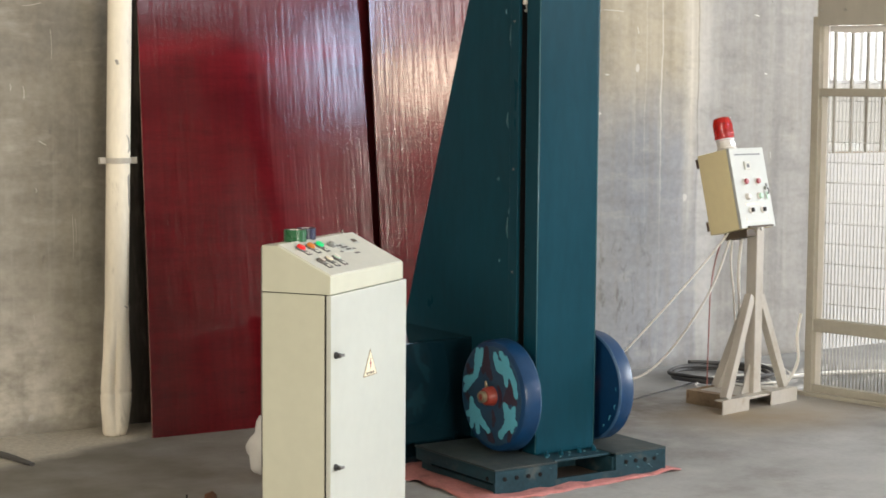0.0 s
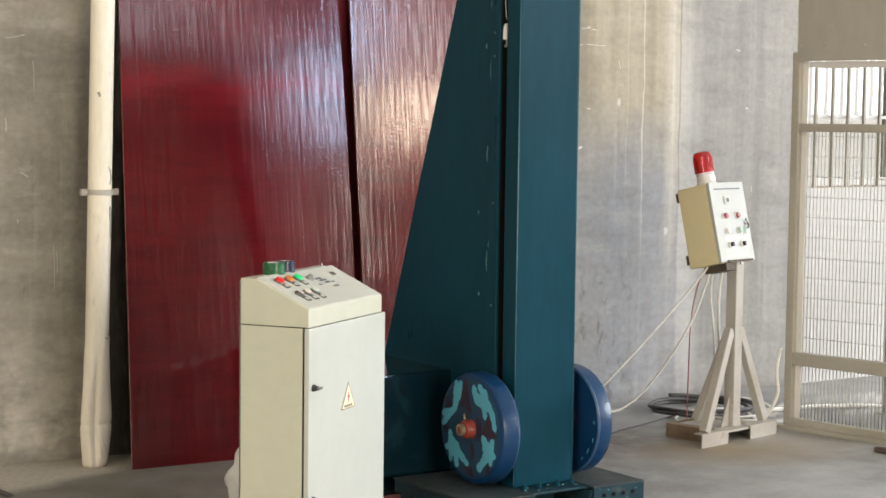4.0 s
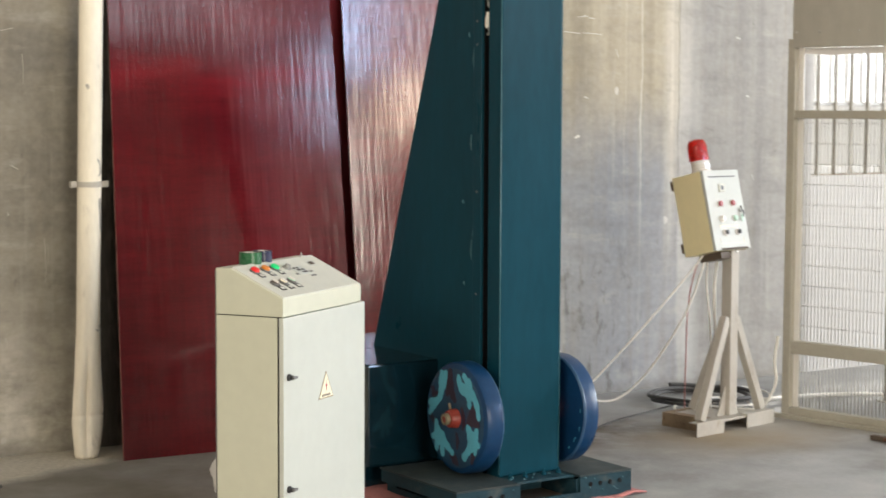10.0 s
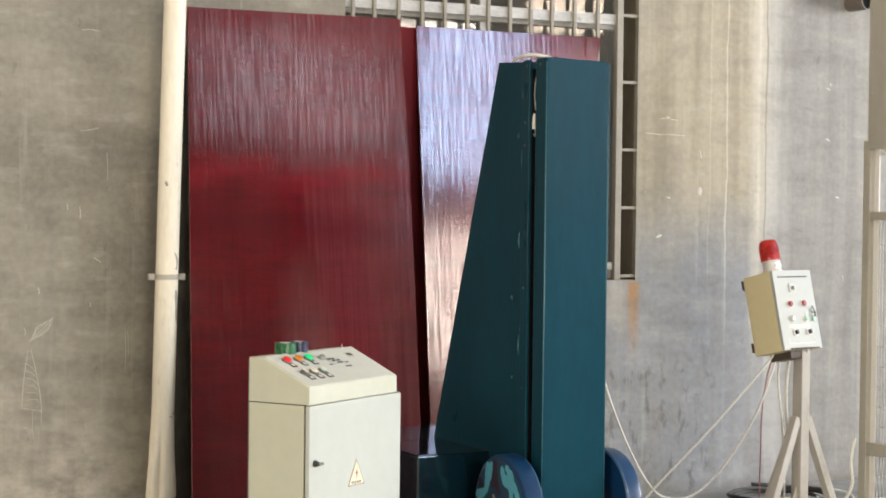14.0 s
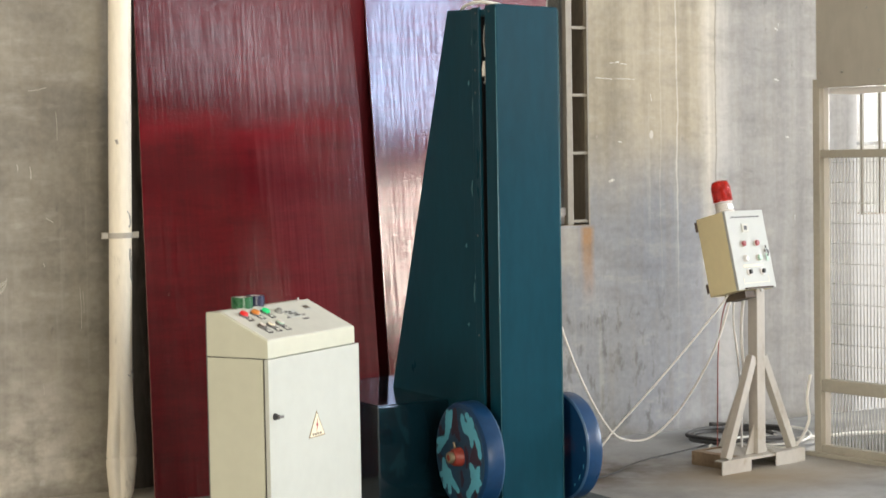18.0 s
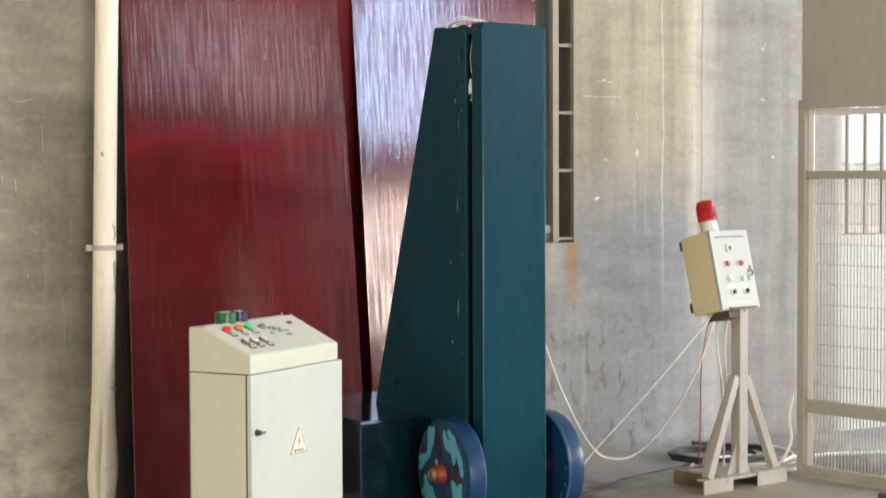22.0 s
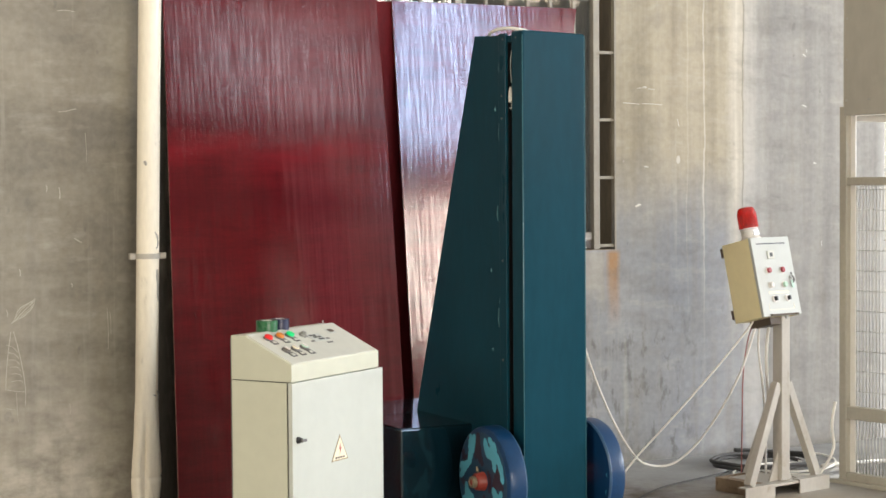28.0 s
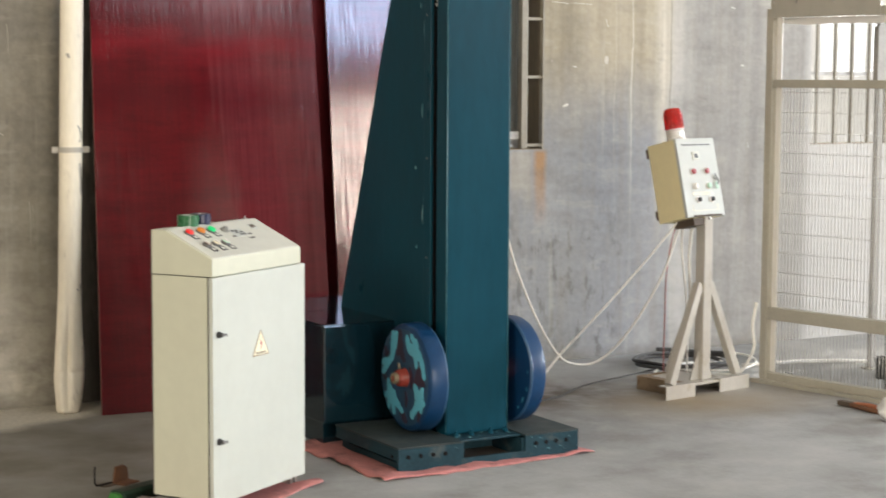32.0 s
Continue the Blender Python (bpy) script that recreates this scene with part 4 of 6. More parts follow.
# black faces paint the shade inside the slot
part("slot_shade_side", bm_box(0.010, 0.1275, 0.10, 0.10, 0.1335, 2.07), M_BLACK, mach)
part("slot_shade_side", bm_box(0.010, 0.0885, 0.10, 0.10, 0.0915, 2.07), M_BLACK, mach)
part("slot_shade_back", bm_box(0.10, 0.0885, 0.10, CW - 0.006, 0.1335, 2.07), M_BLACK, mach)
part("tapered_body", bm_prism([(0.134, 0.098), (1.10, 0.098), (0.953, 0.50), (0.395, 2.115), (0.134, 2.10)], 0, 0.004, CW - 0.004, 0.003), M_TEAL, mach)
# thin pale tubes paint the highlight on the rounded front edges
for x, y in ((0.0012, 0.0012), (CW - 0.0012, 0.0012)):
    part("edge_highlight", bm_tube([(x, y, 0.11), (x, y, 1.0), (x, y, 2.095)], [0.0015, 0.0022, 0.0018], 6), M_DRIP_EDGE, mach, "pale worn edge with its highlight painted in")
part("edge_strip", bm_box(-0.002, 0.131, 0.10, 0.012, 0.185, 2.108, 0.002), M_TEAL, mach)
part("top_cap", bm_box(0.006, 0.089, 2.072, CW - 0.006, 0.133, 2.098, 0.002), M_TEAL, mach)
for y, z in ((0.150, 2.085), (0.045, 2.085), (0.160, 1.86), (0.160, 1.77), (0.158, 1.2), (0.160, 0.8)):
    part("screw", bm_lathe([(0.0045, 0.0), (0.0045, -0.002), (0.002, -0.003)], 0, (-0.0022, y, z), 8), M_DARKSTEEL, mach)
for k, (y, z, d) in enumerate(((0.188, 0.44, 0.05), (0.20, 0.93, 0.08), (0.187, 1.02, 0.03), (0.205, 1.36, 0.06), (0.188, 1.67, 0.09), (0.22, 1.80, 0.02), (0.187, 1.95, 0.05), (0.26, 1.15, 0.015), (0.25, 0.83, 0.012))):
    part("weld_bead", bm_tube([(0.0035, y, z), (0.003, y + 0.004, z + d * 0.4), (0.0035, y + 0.001, z + d)], [0.002, 0.0045, 0.002], 6), M_DRIP_EDGE, mach)
part("cord_loop", bm_tube([(0.10, 0.10, 2.112), (0.05, 0.11, 2.124), (0.02, 0.15, 2.131), (0.01, 0.22, 2.129), (0.02, 0.29, 2.122), (0.03, 0.315, 2.112)], 0.007, 8, 2), M_CABLE, mach, "white cord lying over the column head")
part("slot_tag", bm_prism([(0.093, 1.835), (0.118, 1.832), (0.119, 1.865), (0.110, 1.893), (0.102, 1.895), (0.096, 1.868)], 0, 0.004, 0.022, 0.003), M_CABLE, mach, "small cream rag hanging in the slot")
part("slot_hook", bm_tube([(0.012, 0.106, 1.834), (0.010, 0.098, 1.815), (0.010, 0.104, 1.803), (0.010, 0.112, 1.812)], 0.0035, 8, 2), M_STEEL, mach)
part("slot_wire", bm_tube([(0.016, 0.095, 2.08), (0.014, 0.12, 1.99), (0.016, 0.111, 1.91)], 0.0016, 6, 1), M_CABLE, mach)
part("drive_housing", bm_box(-0.325, 0.44, 0.098, CW + 0.0, 1.31, 0.505, 0.006), M_NAVY, mach, "glossy dark blue drive housing behind the column")
for y0, y1 in ((0.445, 0.868), (0.873, 1.305)):
    part("housing_lid", bm_box(-0.320, y0, 0.5055, CW - 0.005, y1, 0.5095, 0.0015), M_NAVY, mach, "glossy dark blue lid plate")
part("housing_foot", bm_box(-0.30, 0.50, 0.0, CW - 0.03, 1.26, 0.098), M_NAVY, mach)
base = part("base_frame", joined(
    bm_box(-0.288, -0.14, 0.0, 0.0, -0.128, 0.094), bm_box(CW, -0.14, 0.0, 0.543, -0.128, 0.094),
    bm_box(0.0, -0.14, 0.0, CW, -0.128, 0.034), bm_box(-0.288, -0.128, 0.048, -0.278, 0.40, 0.094), bm_box(0.533, -0.128, 0.048, 0.543, 0.40, 0.094),
    bm_box(-0.26, 0.33, 0.0, 0.52, 0.40, 0.085), bm_box(0.0, -0.128, 0.0, 0.012, 0.30, 0.085), bm_box(CW - 0.012, -0.128, 0.0, CW, 0.30, 0.085), bm_box(0.012, 0.10, 0.0, CW - 0.012, 0.112, 0.085),
    bm_box(-0.262, -0.10, 0.0, -0.20, 0.36, 0.03), bm_box(0.45, -0.10, 0.0, 0.51, 0.36, 0.03)), M_BASE_SIDE, mach)
for x0, x1 in ((-0.29, 0.002), (CW - 0.002, 0.545)):
    part("base_plate", bm_box(x0, -0.141, 0.0955, x1, 0.41, 0.1015, 0.002), M_BASE_TOP, mach, "dusty steel base plate")
part("foot_plate", bm_box(-0.015, -0.10, 0.088, CW + 0.015, 0.02, 0.098, 0.002), M_BASE_SIDE, mach)
for x in (0.03, 0.10, CW - 0.10, CW - 0.03):
    part("bolt", bm_lathe([(0.011, 0.0), (0.011, 0.012), (0.006, 0.013), (0.006, 0.022)], 2, (x, -0.035, 0.098), 6), M_TEAL, mach)
# added plate that makes the inside of the base opening dark
part("base_dark_plate", bm_box(0.0125, -0.127, 0.006, CW - 0.0125, 0.099, 0.012), M_BROWN, base, "dark brown plate added to darken the base opening")
hole = mesh_of("hole", bm_lathe([(0.0085, 0.0), (0.0085, -0.003), (0.007, -0.0035)], 1, (0, 0, 0), 14), M_BLACK)
for x in (-0.245, -0.19, -0.135, -0.08, CW + 0.05, CW + 0.098, CW + 0.146, CW + 0.194):
    part("bolt_hole", hole, None, base).location = (x, -0.1405, 0.062)
part("bolt_hole", bm_lathe([(0.0085, 0.0), (0.0085, -0.003)], 0, (-0.2885, -0.09, 0.06), 14), M_BLACK, base)

for x, y, r in ((0.02, -0.05, 0.010), (0.05, -0.02, 0.012), (0.07, -0.07, 0.008), (0.16, -0.01, 0.010), (0.22, -0.03, 0.008), (-0.01, -0.08, 0.007), (0.12, -0.06, 0.006), (0.26, -0.06, 0.008)):
    part("weld_spatter", bm_tube([(x - r, y, 0.0985), (x, y - 0.3 * r, 0.0995), (x + r, y + 0.4 * r, 0.0985)], [0.001, r * 0.45, 0.001], 6), M_DRIP_EDGE, mach)
for x, z, r in ((0.335, 0.05, 0.006), (0.36, 0.082, 0.005), (0.40, 0.035, 0.008), (0.455, 0.04, 0.007), (0.47, 0.03, 0.005), (0.50, 0.075, 0.005), (-0.03, 0.08, 0.004), (0.315, 0.09, 0.006)):
    part("weld_spatter", bm_tube([(x - r, -0.1405, z), (x, -0.1412, z + 0.3 * r), (x + r, -0.1405, z - 0.5 * r)], [0.001, r * 0.4, 0.001], 6), M_DRIP_EDGE, base)
AX_Y, AX_Z, R = 0.125, 0.325, 0.218


def disc(x_out, sign, marks):
    """A thick disc on the axle: x_out is its outer face, sign the way that face looks."""
    th = 0.080
    prof = [(0.03, 0.0), (R - 0.022, 0.0), (R - 0.006, 0.006), (R, 0.018), (R, th - 0.008), (R - 0.006, th), (0.03, th)]
    d = part("disc", bm_lathe([(r, x_out - sign * h) for r, h in prof], 0, (0, AX_Y, AX_Z), 72), M_BLUE, mach, "blue painted steel disc with camouflage patches")
    part("disc_face", bm_lathe([(0.03, x_out + sign * 0.0006), (R - 0.024, x_out + sign * 0.0006), (R - 0.024, x_out - sign * 0.002), (0.03, x_out - sign * 0.002)], 0, (0, AX_Y, AX_Z), 64, True), M_FACE, d)
    # paler ring: the worn rim's highlight line drawn in colour
    rim = part("rim_highlight", bm_lathe([(R + 0.0006, x_out - sign * (th - 0.009)), (R + 0.0016, x_out - sign * (th - 0.006)), (R - 0.004, x_out - sign * (th + 0.0008)), (R - 0.006, x_out - sign * (th - 0.002))], 0, (0, AX_Y, AX_Z), 72, True), M_RIM, d, "worn rim edge, paler to carry its highlight")
    for mat_, lift, strokes in marks:
        for k, stroke in enumerate(strokes):
            part("camouflage_patch", patch(stroke, x_out + sign * (lift + 0.00012 * k), sign), mat_, d)
    return d


def patch(stroke, x, sign):
    """A flat dab of paint on the disc's face: one ribbon of uneven width through (across, up, half width), with rounded ends."""
    pts = [Vector(q) for q in stroke]
    for _ in range(2):
        out = [pts[0]]
        for a, b in zip(pts, pts[1:]):
            out += [a * 0.75 + b * 0.25, a * 0.25 + b * 0.75]
        pts = out + [pts[-1]]
    ways = []
    for k in range(len(pts)):
        w = pts[min(k + 1, len(pts) - 1)] - pts[max(k - 1, 0)]
        ways.append(Vector((w.x, w.y)).normalized())
    rows = []
    for k, p in enumerate(pts):
        rows.append((p.x, p.y, 1.15 * p.z * (1 + 0.16 * math.sin(k * 1.7 + p.x * 90)), ways[k]))
    first, last = rows[0], rows[-1]
    head = [(first[0] - first[3].x * first[2] * d, first[1] - first[3].y * first[2] * d, first[2] * f, first[3]) for d, f in ((0.95, 0.3), (0.6, 0.8))]
    tail = [(last[0] + last[3].x * last[2] * d, last[1] + last[3].y * last[2] * d, last[2] * f, last[3]) for d, f in ((0.6, 0.8), (0.95, 0.3))]
    bm = bmesh.new()
    loops = []
    for a, b, r, w in head + rows + tail:
        sides = [(a - w.y * r, b + w.x * r), (a + w.y * r, b - w.x * r)]
        loops.append([bm.verts.new((q, AX_Y + u, AX_Z + v)) for q in (x, x - sign * 0.0014) for u, v in sides])
    for p, q in zip(loops, loops[1:]):
        for m, n in ((0, 1), (1, 3), (3, 2), (2, 0)):
            bm.faces.new((p[m], p[n], q[n], q[m]))
    for p in (loops[0], loops[-1]):
        bm.faces.new((p[0], p[1], p[3], p[2]))
    bmesh.ops.recalc_face_normals(bm, faces=bm.faces[:])
    return bm


def ring_points(*polar):
    """(degrees anticlockwise from the right as seen from outside, radius, half width) to across, up, half width; across runs against y."""
    return [(-r * math.cos(radians(a)), r * math.sin(radians(a)), w) for a, r, w in polar]


def face_points(*dabs):
    """(right, up, half width) in parts of the disc's radius, as seen from outside, to across, up, half width."""
    return [(-u * 0.95 * R, v * 0.95 * R, w * 0.95 * R) for u, v, w in dabs]


CYAN = [face_points((-0.47, 0.80, 0.05), (-0.45, 0.64, 0.11), (-0.48, 0.48, 0.07), (-0.52, 0.33, 0.07), (-0.66, 0.25, 0.08), (-0.88, 0.18, 0.06)),
        face_points((-0.33, 0.82, 0.05), (-0.36, 0.72, 0.07), (-0.42, 0.60, 0.09)), face_points((-0.64, 0.25, 0.07), (-0.80, 0.08, 0.06), (-0.88, -0.01, 0.05)),
        face_points((0.10, 0.80, 0.05), (0.16, 0.62, 0.09), (0.35, 0.54, 0.09)), face_points((0.29, 0.83, 0.05), (0.44, 0.68, 0.09), (0.48, 0.55, 0.10), (0.45, 0.42, 0.07), (0.47, 0.28, 0.05)),
        face_points((0.48, 0.55, 0.09), (0.64, 0.46, 0.07), (0.73, 0.30, 0.06), (0.78, 0.10, 0.05)), face_points((0.46, 0.78, 0.04), (0.48, 0.66, 0.07)),
        face_points((0.42, -0.10, 0.05), (0.50, -0.23, 0.10), (0.58, -0.33, 0.13), (0.52, -0.47, 0.09), (0.40, -0.59, 0.06), (0.32, -0.68, 0.07)),
        face_points((0.72, -0.13, 0.05), (0.66, -0.27, 0.09)), face_points((0.66, -0.36, 0.09), (0.68, -0.50, 0.05), (0.66, -0.56, 0.04)), face_points((0.62, -0.36, 0.08), (0.78, -0.40, 0.05)),
        face_points((-0.65, -0.15, 0.05), (-0.62, -0.30, 0.08), (-0.50, -0.41, 0.13), (-0.36, -0.50, 0.08), (-0.20, -0.60, 0.05), (-0.09, -0.67, 0.05)),
        face_points((-0.55, -0.40, 0.09), (-0.76, -0.45, 0.05)), face_points((-0.55, -0.44, 0.09), (-0.62, -0.58, 0.06), (-0.63, -0.67, 0.05)), face_points((-0.44, -0.46, 0.09), (-0.44, -0.62, 0.06), (-0.42, -0.73, 0.05))]
MAROON = [face_points((-0.18, 0.86, 0.06), (-0.20, 0.66, 0.10), (-0.12, 0.45, 0.08), (-0.03, 0.34, 0.05)), face_points((-0.22, 0.62, 0.08), (-0.28, 0.42, 0.05)),
          face_points((0.60, 0.24, 0.07), (0.54, 0.04, 0.12), (0.42, -0.05, 0.07)), face_points((0.56, 0.05, 0.10), (0.76, -0.03, 0.05)),
          face_points((-0.12, -0.72, 0.05), (0.00, -0.80, 0.09), (0.08, -0.86, 0.04)), face_points((-0.78, 0.46, 0.05), (-0.73, 0.30, 0.06), (-0.62, 0.40, 0.04)),
          face_points((-0.82, -0.08, 0.05), (-0.72, -0.16, 0.05)), face_points((0.60, -0.62, 0.05), (0.56, -0.74, 0.04)), face_points((0.04, -0.28, 0.03), (0.09, -0.44, 0.05), (0.06, -0.56, 0.03)),
          face_points((0.22, 0.20, 0.03), (0.30, 0.02, 0.05), (0.26, -0.16, 0.03))]
marks = [(M_CYAN, 0.0022, CYAN), (M_MAROON, 0.0016, MAROON)]
disc(-0.118, -1, marks)
rear_disc = disc(CW + 0.134, 1, marks)
for a0, a1, r0 in ((-38, -30, 0.190), (-20, -15, 0.196), (2, 6, 0.193), (-52, -48, 0.188)):
    part("paint_fleck", patch(ring_points((a0, r0, 0.001), ((a0 + a1) / 2, r0 - 0.005, 0.0022), (a1, r0 - 0.002, 0.001)), CW + 0.0535, -1), M_CYAN, rear_disc, "light blue paint fleck")
part("axle", bm_tube([(-0.17, AX_Y, AX_Z), (CW + 0.165, AX_Y, AX_Z)], 0.021, 20), M_HUB, mach)
hub = part("hub", bm_lathe([(0.040, -0.114), (0.038, -0.122), (0.034, -0.150), (0.030, -0.155), (0.018, -0.156)], 0, (0, AX_Y, AX_Z), 32), M_HUB, mach, "red painted hub with a brass nut")
part("nut", bm_lathe([(0.023, -0.155), (0.023, -0.172), (0.014, -0.174), (0.013, -0.163), (0.004, -0.163)], 0, (0, AX_Y, AX_Z), 24), M_BRASS, hub)
part("grease_nipple", bm_tube([(-0.135, AX_Y + 0.012, AX_Z + 0.03), (-0.138, AX_Y + 0.016, AX_Z + 0.058)], [0.006, 0.005], 8), M_BRASS, hub)
part("inner_hub", bm_lathe([(0.045, CW + 0.004), (0.045, CW + 0.05), (0.036, CW + 0.066)], 0, (0, AX_Y, AX_Z), 28), M_HUB, mach)
part("inner_hub", bm_lathe([(0.036, -0.022), (0.045, -0.012), (0.045, -0.002)], 0, (0, AX_Y, AX_Z), 28), M_HUB, mach)


def cloth(name, corners, label, seed, thick=0.006, n=22):
    """A wrinkled cloth lying on the floor between four corners, with frayed edges."""
    rnd = random.Random(seed)
    bm = bmesh.new()
    a, b, c, d = (Vector(q) for q in corners)
    grid = {}
    off = rnd.random() * 50
    for i in range(n + 1):
        for k in range(n + 1):
            u, w = i / n, k / n
            p = a.lerp(b, u).lerp(d.lerp(c, u), w)
            rim = min(u, 1 - u, w, 1 - w)
            q = noise.noise(Vector((p.x * 9 + off, p.y * 9, 0.3)))
            if rim < 0.01:
                p = p + Vector((q, noise.noise(Vector((p.y * 9, p.x * 9, off)))) ) * 0.034
            grid[i, k] = (p.x, p.y, thick * 0.5 + max(0.0, q + 0.15) * (0.026 if rim < 0.10 else 0.008 if rim < 0.2 else 0.001))
    top = {q: bm.verts.new((x, y, z + thick * 0.5)) for q, (x, y, z) in grid.items()}
    low = {q: bm.verts.new((x, y, max(0.0005, z - thick * 0.5))) for q, (x, y, z) in grid.items()}
    for i in range(n):
        for k in range(n):
            bm.faces.new((top[i, k], top[i + 1, k], top[i + 1, k + 1], top[i, k + 1])).smooth = True
    rim = [(i, 0) for i in range(n)] + [(n, k) for k in range(n)] + [(i, n) for i in range(n, 0, -1)] + [(0, k) for k in range(n, 0, -1)]
    for q, r in zip(rim, rim[1:] + rim[:1]):
        bm.faces.new((top[q], low[q], low[r], top[r]))
    bmesh.ops.recalc_face_normals(bm, faces=bm.faces[:])
    return solid(name, bm, M_MAT, label, "cloth")


cloth("floor_cloth", [(3.575, -2.13), (4.60, -2.055), (4.56, -1.40), (3.55, -1.30)], "crumpled pink cloth under the machine base", 3)

# ---- control cabinet ----
cab = thing("control_cabinet", pose(2.800, -2.347, 0, 0, 0, 32.7), "cream steel control cabinet with sloping button panel", "cabinet")
CWD, CDP = 0.585, 0.257
part("body", bm_box(0.004, 0.027, 0.06, CWD - 0.004, CDP, 0.8375, 0.002), M_CREAM, cab)
door = part("door", bm_box(0.0, 0.0, 0.046, CWD + 0.004, 0.018, 0.838, 0.003), M_CREAM_LIT, cab, "cream cabinet door with two black latches")
# unseen dark cover, added so the boards don't mirror a cream back
part("back_reflection_cover", bm_box(0.006, CDP + 0.001, 0.062, CWD - 0.006, CDP + 0.006, 0.985, 0.001), M_DARKSTEEL, cab, "unseen dark cover added to dim the cabinet's reflection")
part("door_seal", bm_box(0.010, 0.0182, 0.062, CWD - 0.010, 0.0268, 0.835), M_BLACK, cab)
desk = part("desk", bm_prism([(0.003, 0.8405), (CDP, 0.8405), (CDP, 0.994), (CDP - 0.058, 0.994), (0.003, 0.901)], 0, 0.002, CWD - 0.02, 0.003), M_CREAM, cab)
part("desk_seam", bm_box(0.006, 0.0225, 0.8376, CWD - 0.024, CDP - 0.004, 0.8404), M_BLACK, cab)
SL = Vector((0, CDP - 0.058 - 0.005, 0.994 - 0.901))
SN = Vector((0, -SL.z, SL.y)).normalized()


def on_desk(a, b, lift=0.0):
    """A place on the sloping panel: a from its left to its right end, b from its upper to its lower edge."""
    return Vector((0.002 + a * (CWD - 0.022), 0.005, 0.901)) + SL * (1 - b) + SN * lift


tilt = Matrix.Rotation(math.atan2(SL.z, SL.y), 4, "X")
lidm = part("panel_lid", bm_box(0.010, 0.002, 0.0, CWD - 0.028, SL.length + 0.002, 0.004, 0.001), M_PANEL, desk)
lidm.matrix_local = Matrix.Translation((0.0, 0.005, 0.901)) @ tilt


def desk_bit(name, bm, material, a, b, parent, label="", lift=0.004):
    ob = part(name, bm, material, parent, label)
    ob.matrix_local = Matrix.Translation(on_desk(a, b, lift)) @ tilt
    return ob


for a, m, w in ((0.139, M_LAMP_RED, "lit red push button"), (0.262, M_LAMP_ORANGE, "orange push button"), (0.374, M_LAMP_GREEN, "lit green push button")):
    bz = desk_bit("button_bezel", bm_lathe([(0.0185, 0), (0.0185, 0.004), (0.0165, 0.006)], 2, (0, 0, 0), 24), M_DARKSTEEL, a, 0.217, desk)
    part("button", bm_lathe([(0.0155, 0.004), (0.0155, 0.011), (0.013, 0.014), (0.004, 0.0145)], 2, (0, 0, 0), 24), m, bz, w)
    desk_bit("button_label", bm_box(-0.011, -0.040, 0, 0.019, -0.014, 0.0015, 0.0006), M_PLASTIC, a, 0.217, desk)
    desk_bit("label_text", bm_box(-0.004, -0.034, 0.0016, 0.013, -0.021, 0.0022), M_PANEL, a, 0.217, desk)
for a, m in ((0.135, M_BROWN), (0.232, M_YELLOW), (0.332, M_GREENBTN)):
    bz = desk_bit("switch_bezel", bm_lathe([(0.0175, 0), (0.0175, 0.005), (0.014, 0.008)], 2, (0, 0, 0), 24), M_DARKSTEEL, a, 0.62, desk)
    part("switch_ring", bm_lathe([(0.0135, 0.0075), (0.0135, 0.0095), (0.006, 0.010)], 2, (0, 0, 0), 20), m, bz)
    part("switch_knob", bm_box(-0.004, -0.011, 0.0095, 0.004, 0.011, 0.015, 0.002), M_WHITEBASE, bz)
    desk_bit("switch_label", bm_box(-0.011, -0.042, 0, 0.019, -0.014, 0.0015, 0.0006), M_PLASTIC, a, 0.62, desk)
    desk_bit("switch_tag", bm_box(-0.004, -0.036, 0.0016, 0.013, -0.022, 0.0022), M_PANEL, a, 0.62, desk)
plate = desk_bit("name_plate", bm_box(-0.038, -0.024, 0, 0.038, 0.026, 0.002), M_BOXFRONT, 0.60, 0.38, desk, "small pale name plate with dark lettering bars")
for x0, x1, y in ((-0.030, -0.012, 0.016), (-0.006, 0.010, 0.016), (-0.020, 0.004, 0.003), (0.010, 0.030, 0.003), (-0.004, 0.030, -0.012)):
    part("text_bar", bm_box(x0, y - 0.004, 0.002, x1, y + 0.004, 0.0026), M_PLASTIC, plate)
for a, b, w in ((0.52, 0.46, 0.012), (0.55, 0.30, 0.010), (0.69, 0.44, 0.014), (0.66, 0.56, 0.018)):
    desk_bit("text_bar", bm_box(-w, -0.004, 0, w, 0.004, 0.0012), M_DARKSTEEL, a, b, desk)
desk_bit("key_switch", bm_lathe([(0.015, 0), (0.015, 0.006), (0.010, 0.008), (0.009, 0.015), (0.005, 0.017)], 2, (0, 0, 0), 18), M_STEEL, 0.50, 0.26, desk)
tag = desk_bit("socket_label", bm_box(-0.020, -0.016, 0, 0.020, 0.014, 0.0015), M_BOXFRONT, 0.83, 0.24, desk)
part("socket", bm_box(-0.013, -0.008, 0.0015, 0.014, 0.010, 0.004, 0.001), M_BROWN, tag, "dark square socket")
part("corner_pin", bm_tube([(CWD - 0.05, CDP - 0.03, 0.99), (CWD - 0.05, CDP - 0.03, 1.006)], 0.003, 8), M_STEEL, cab)
for z in (0.640, 0.267):
    lt = part("latch", bm_lathe([(0.012, 0.0), (0.012, -0.006), (0.008, -0.009), (0.008, -0.018)], 1, (0.032, 0.0, z), 20), M_PLASTIC, door, "black latch on the door")
    part("latch_wing", bm_box(0.024, -0.026, z - 0.005, 0.052, -0.017, z + 0.005, 0.003), M_DARKSTEEL, lt)


def triangle(cx, cz, r, y0, y1):
    return bm_prism([(cx, cz + r), (cx - r * 0.866, cz - r * 0.5), (cx + r * 0.866, cz - r * 0.5)], 1, y0, y1)


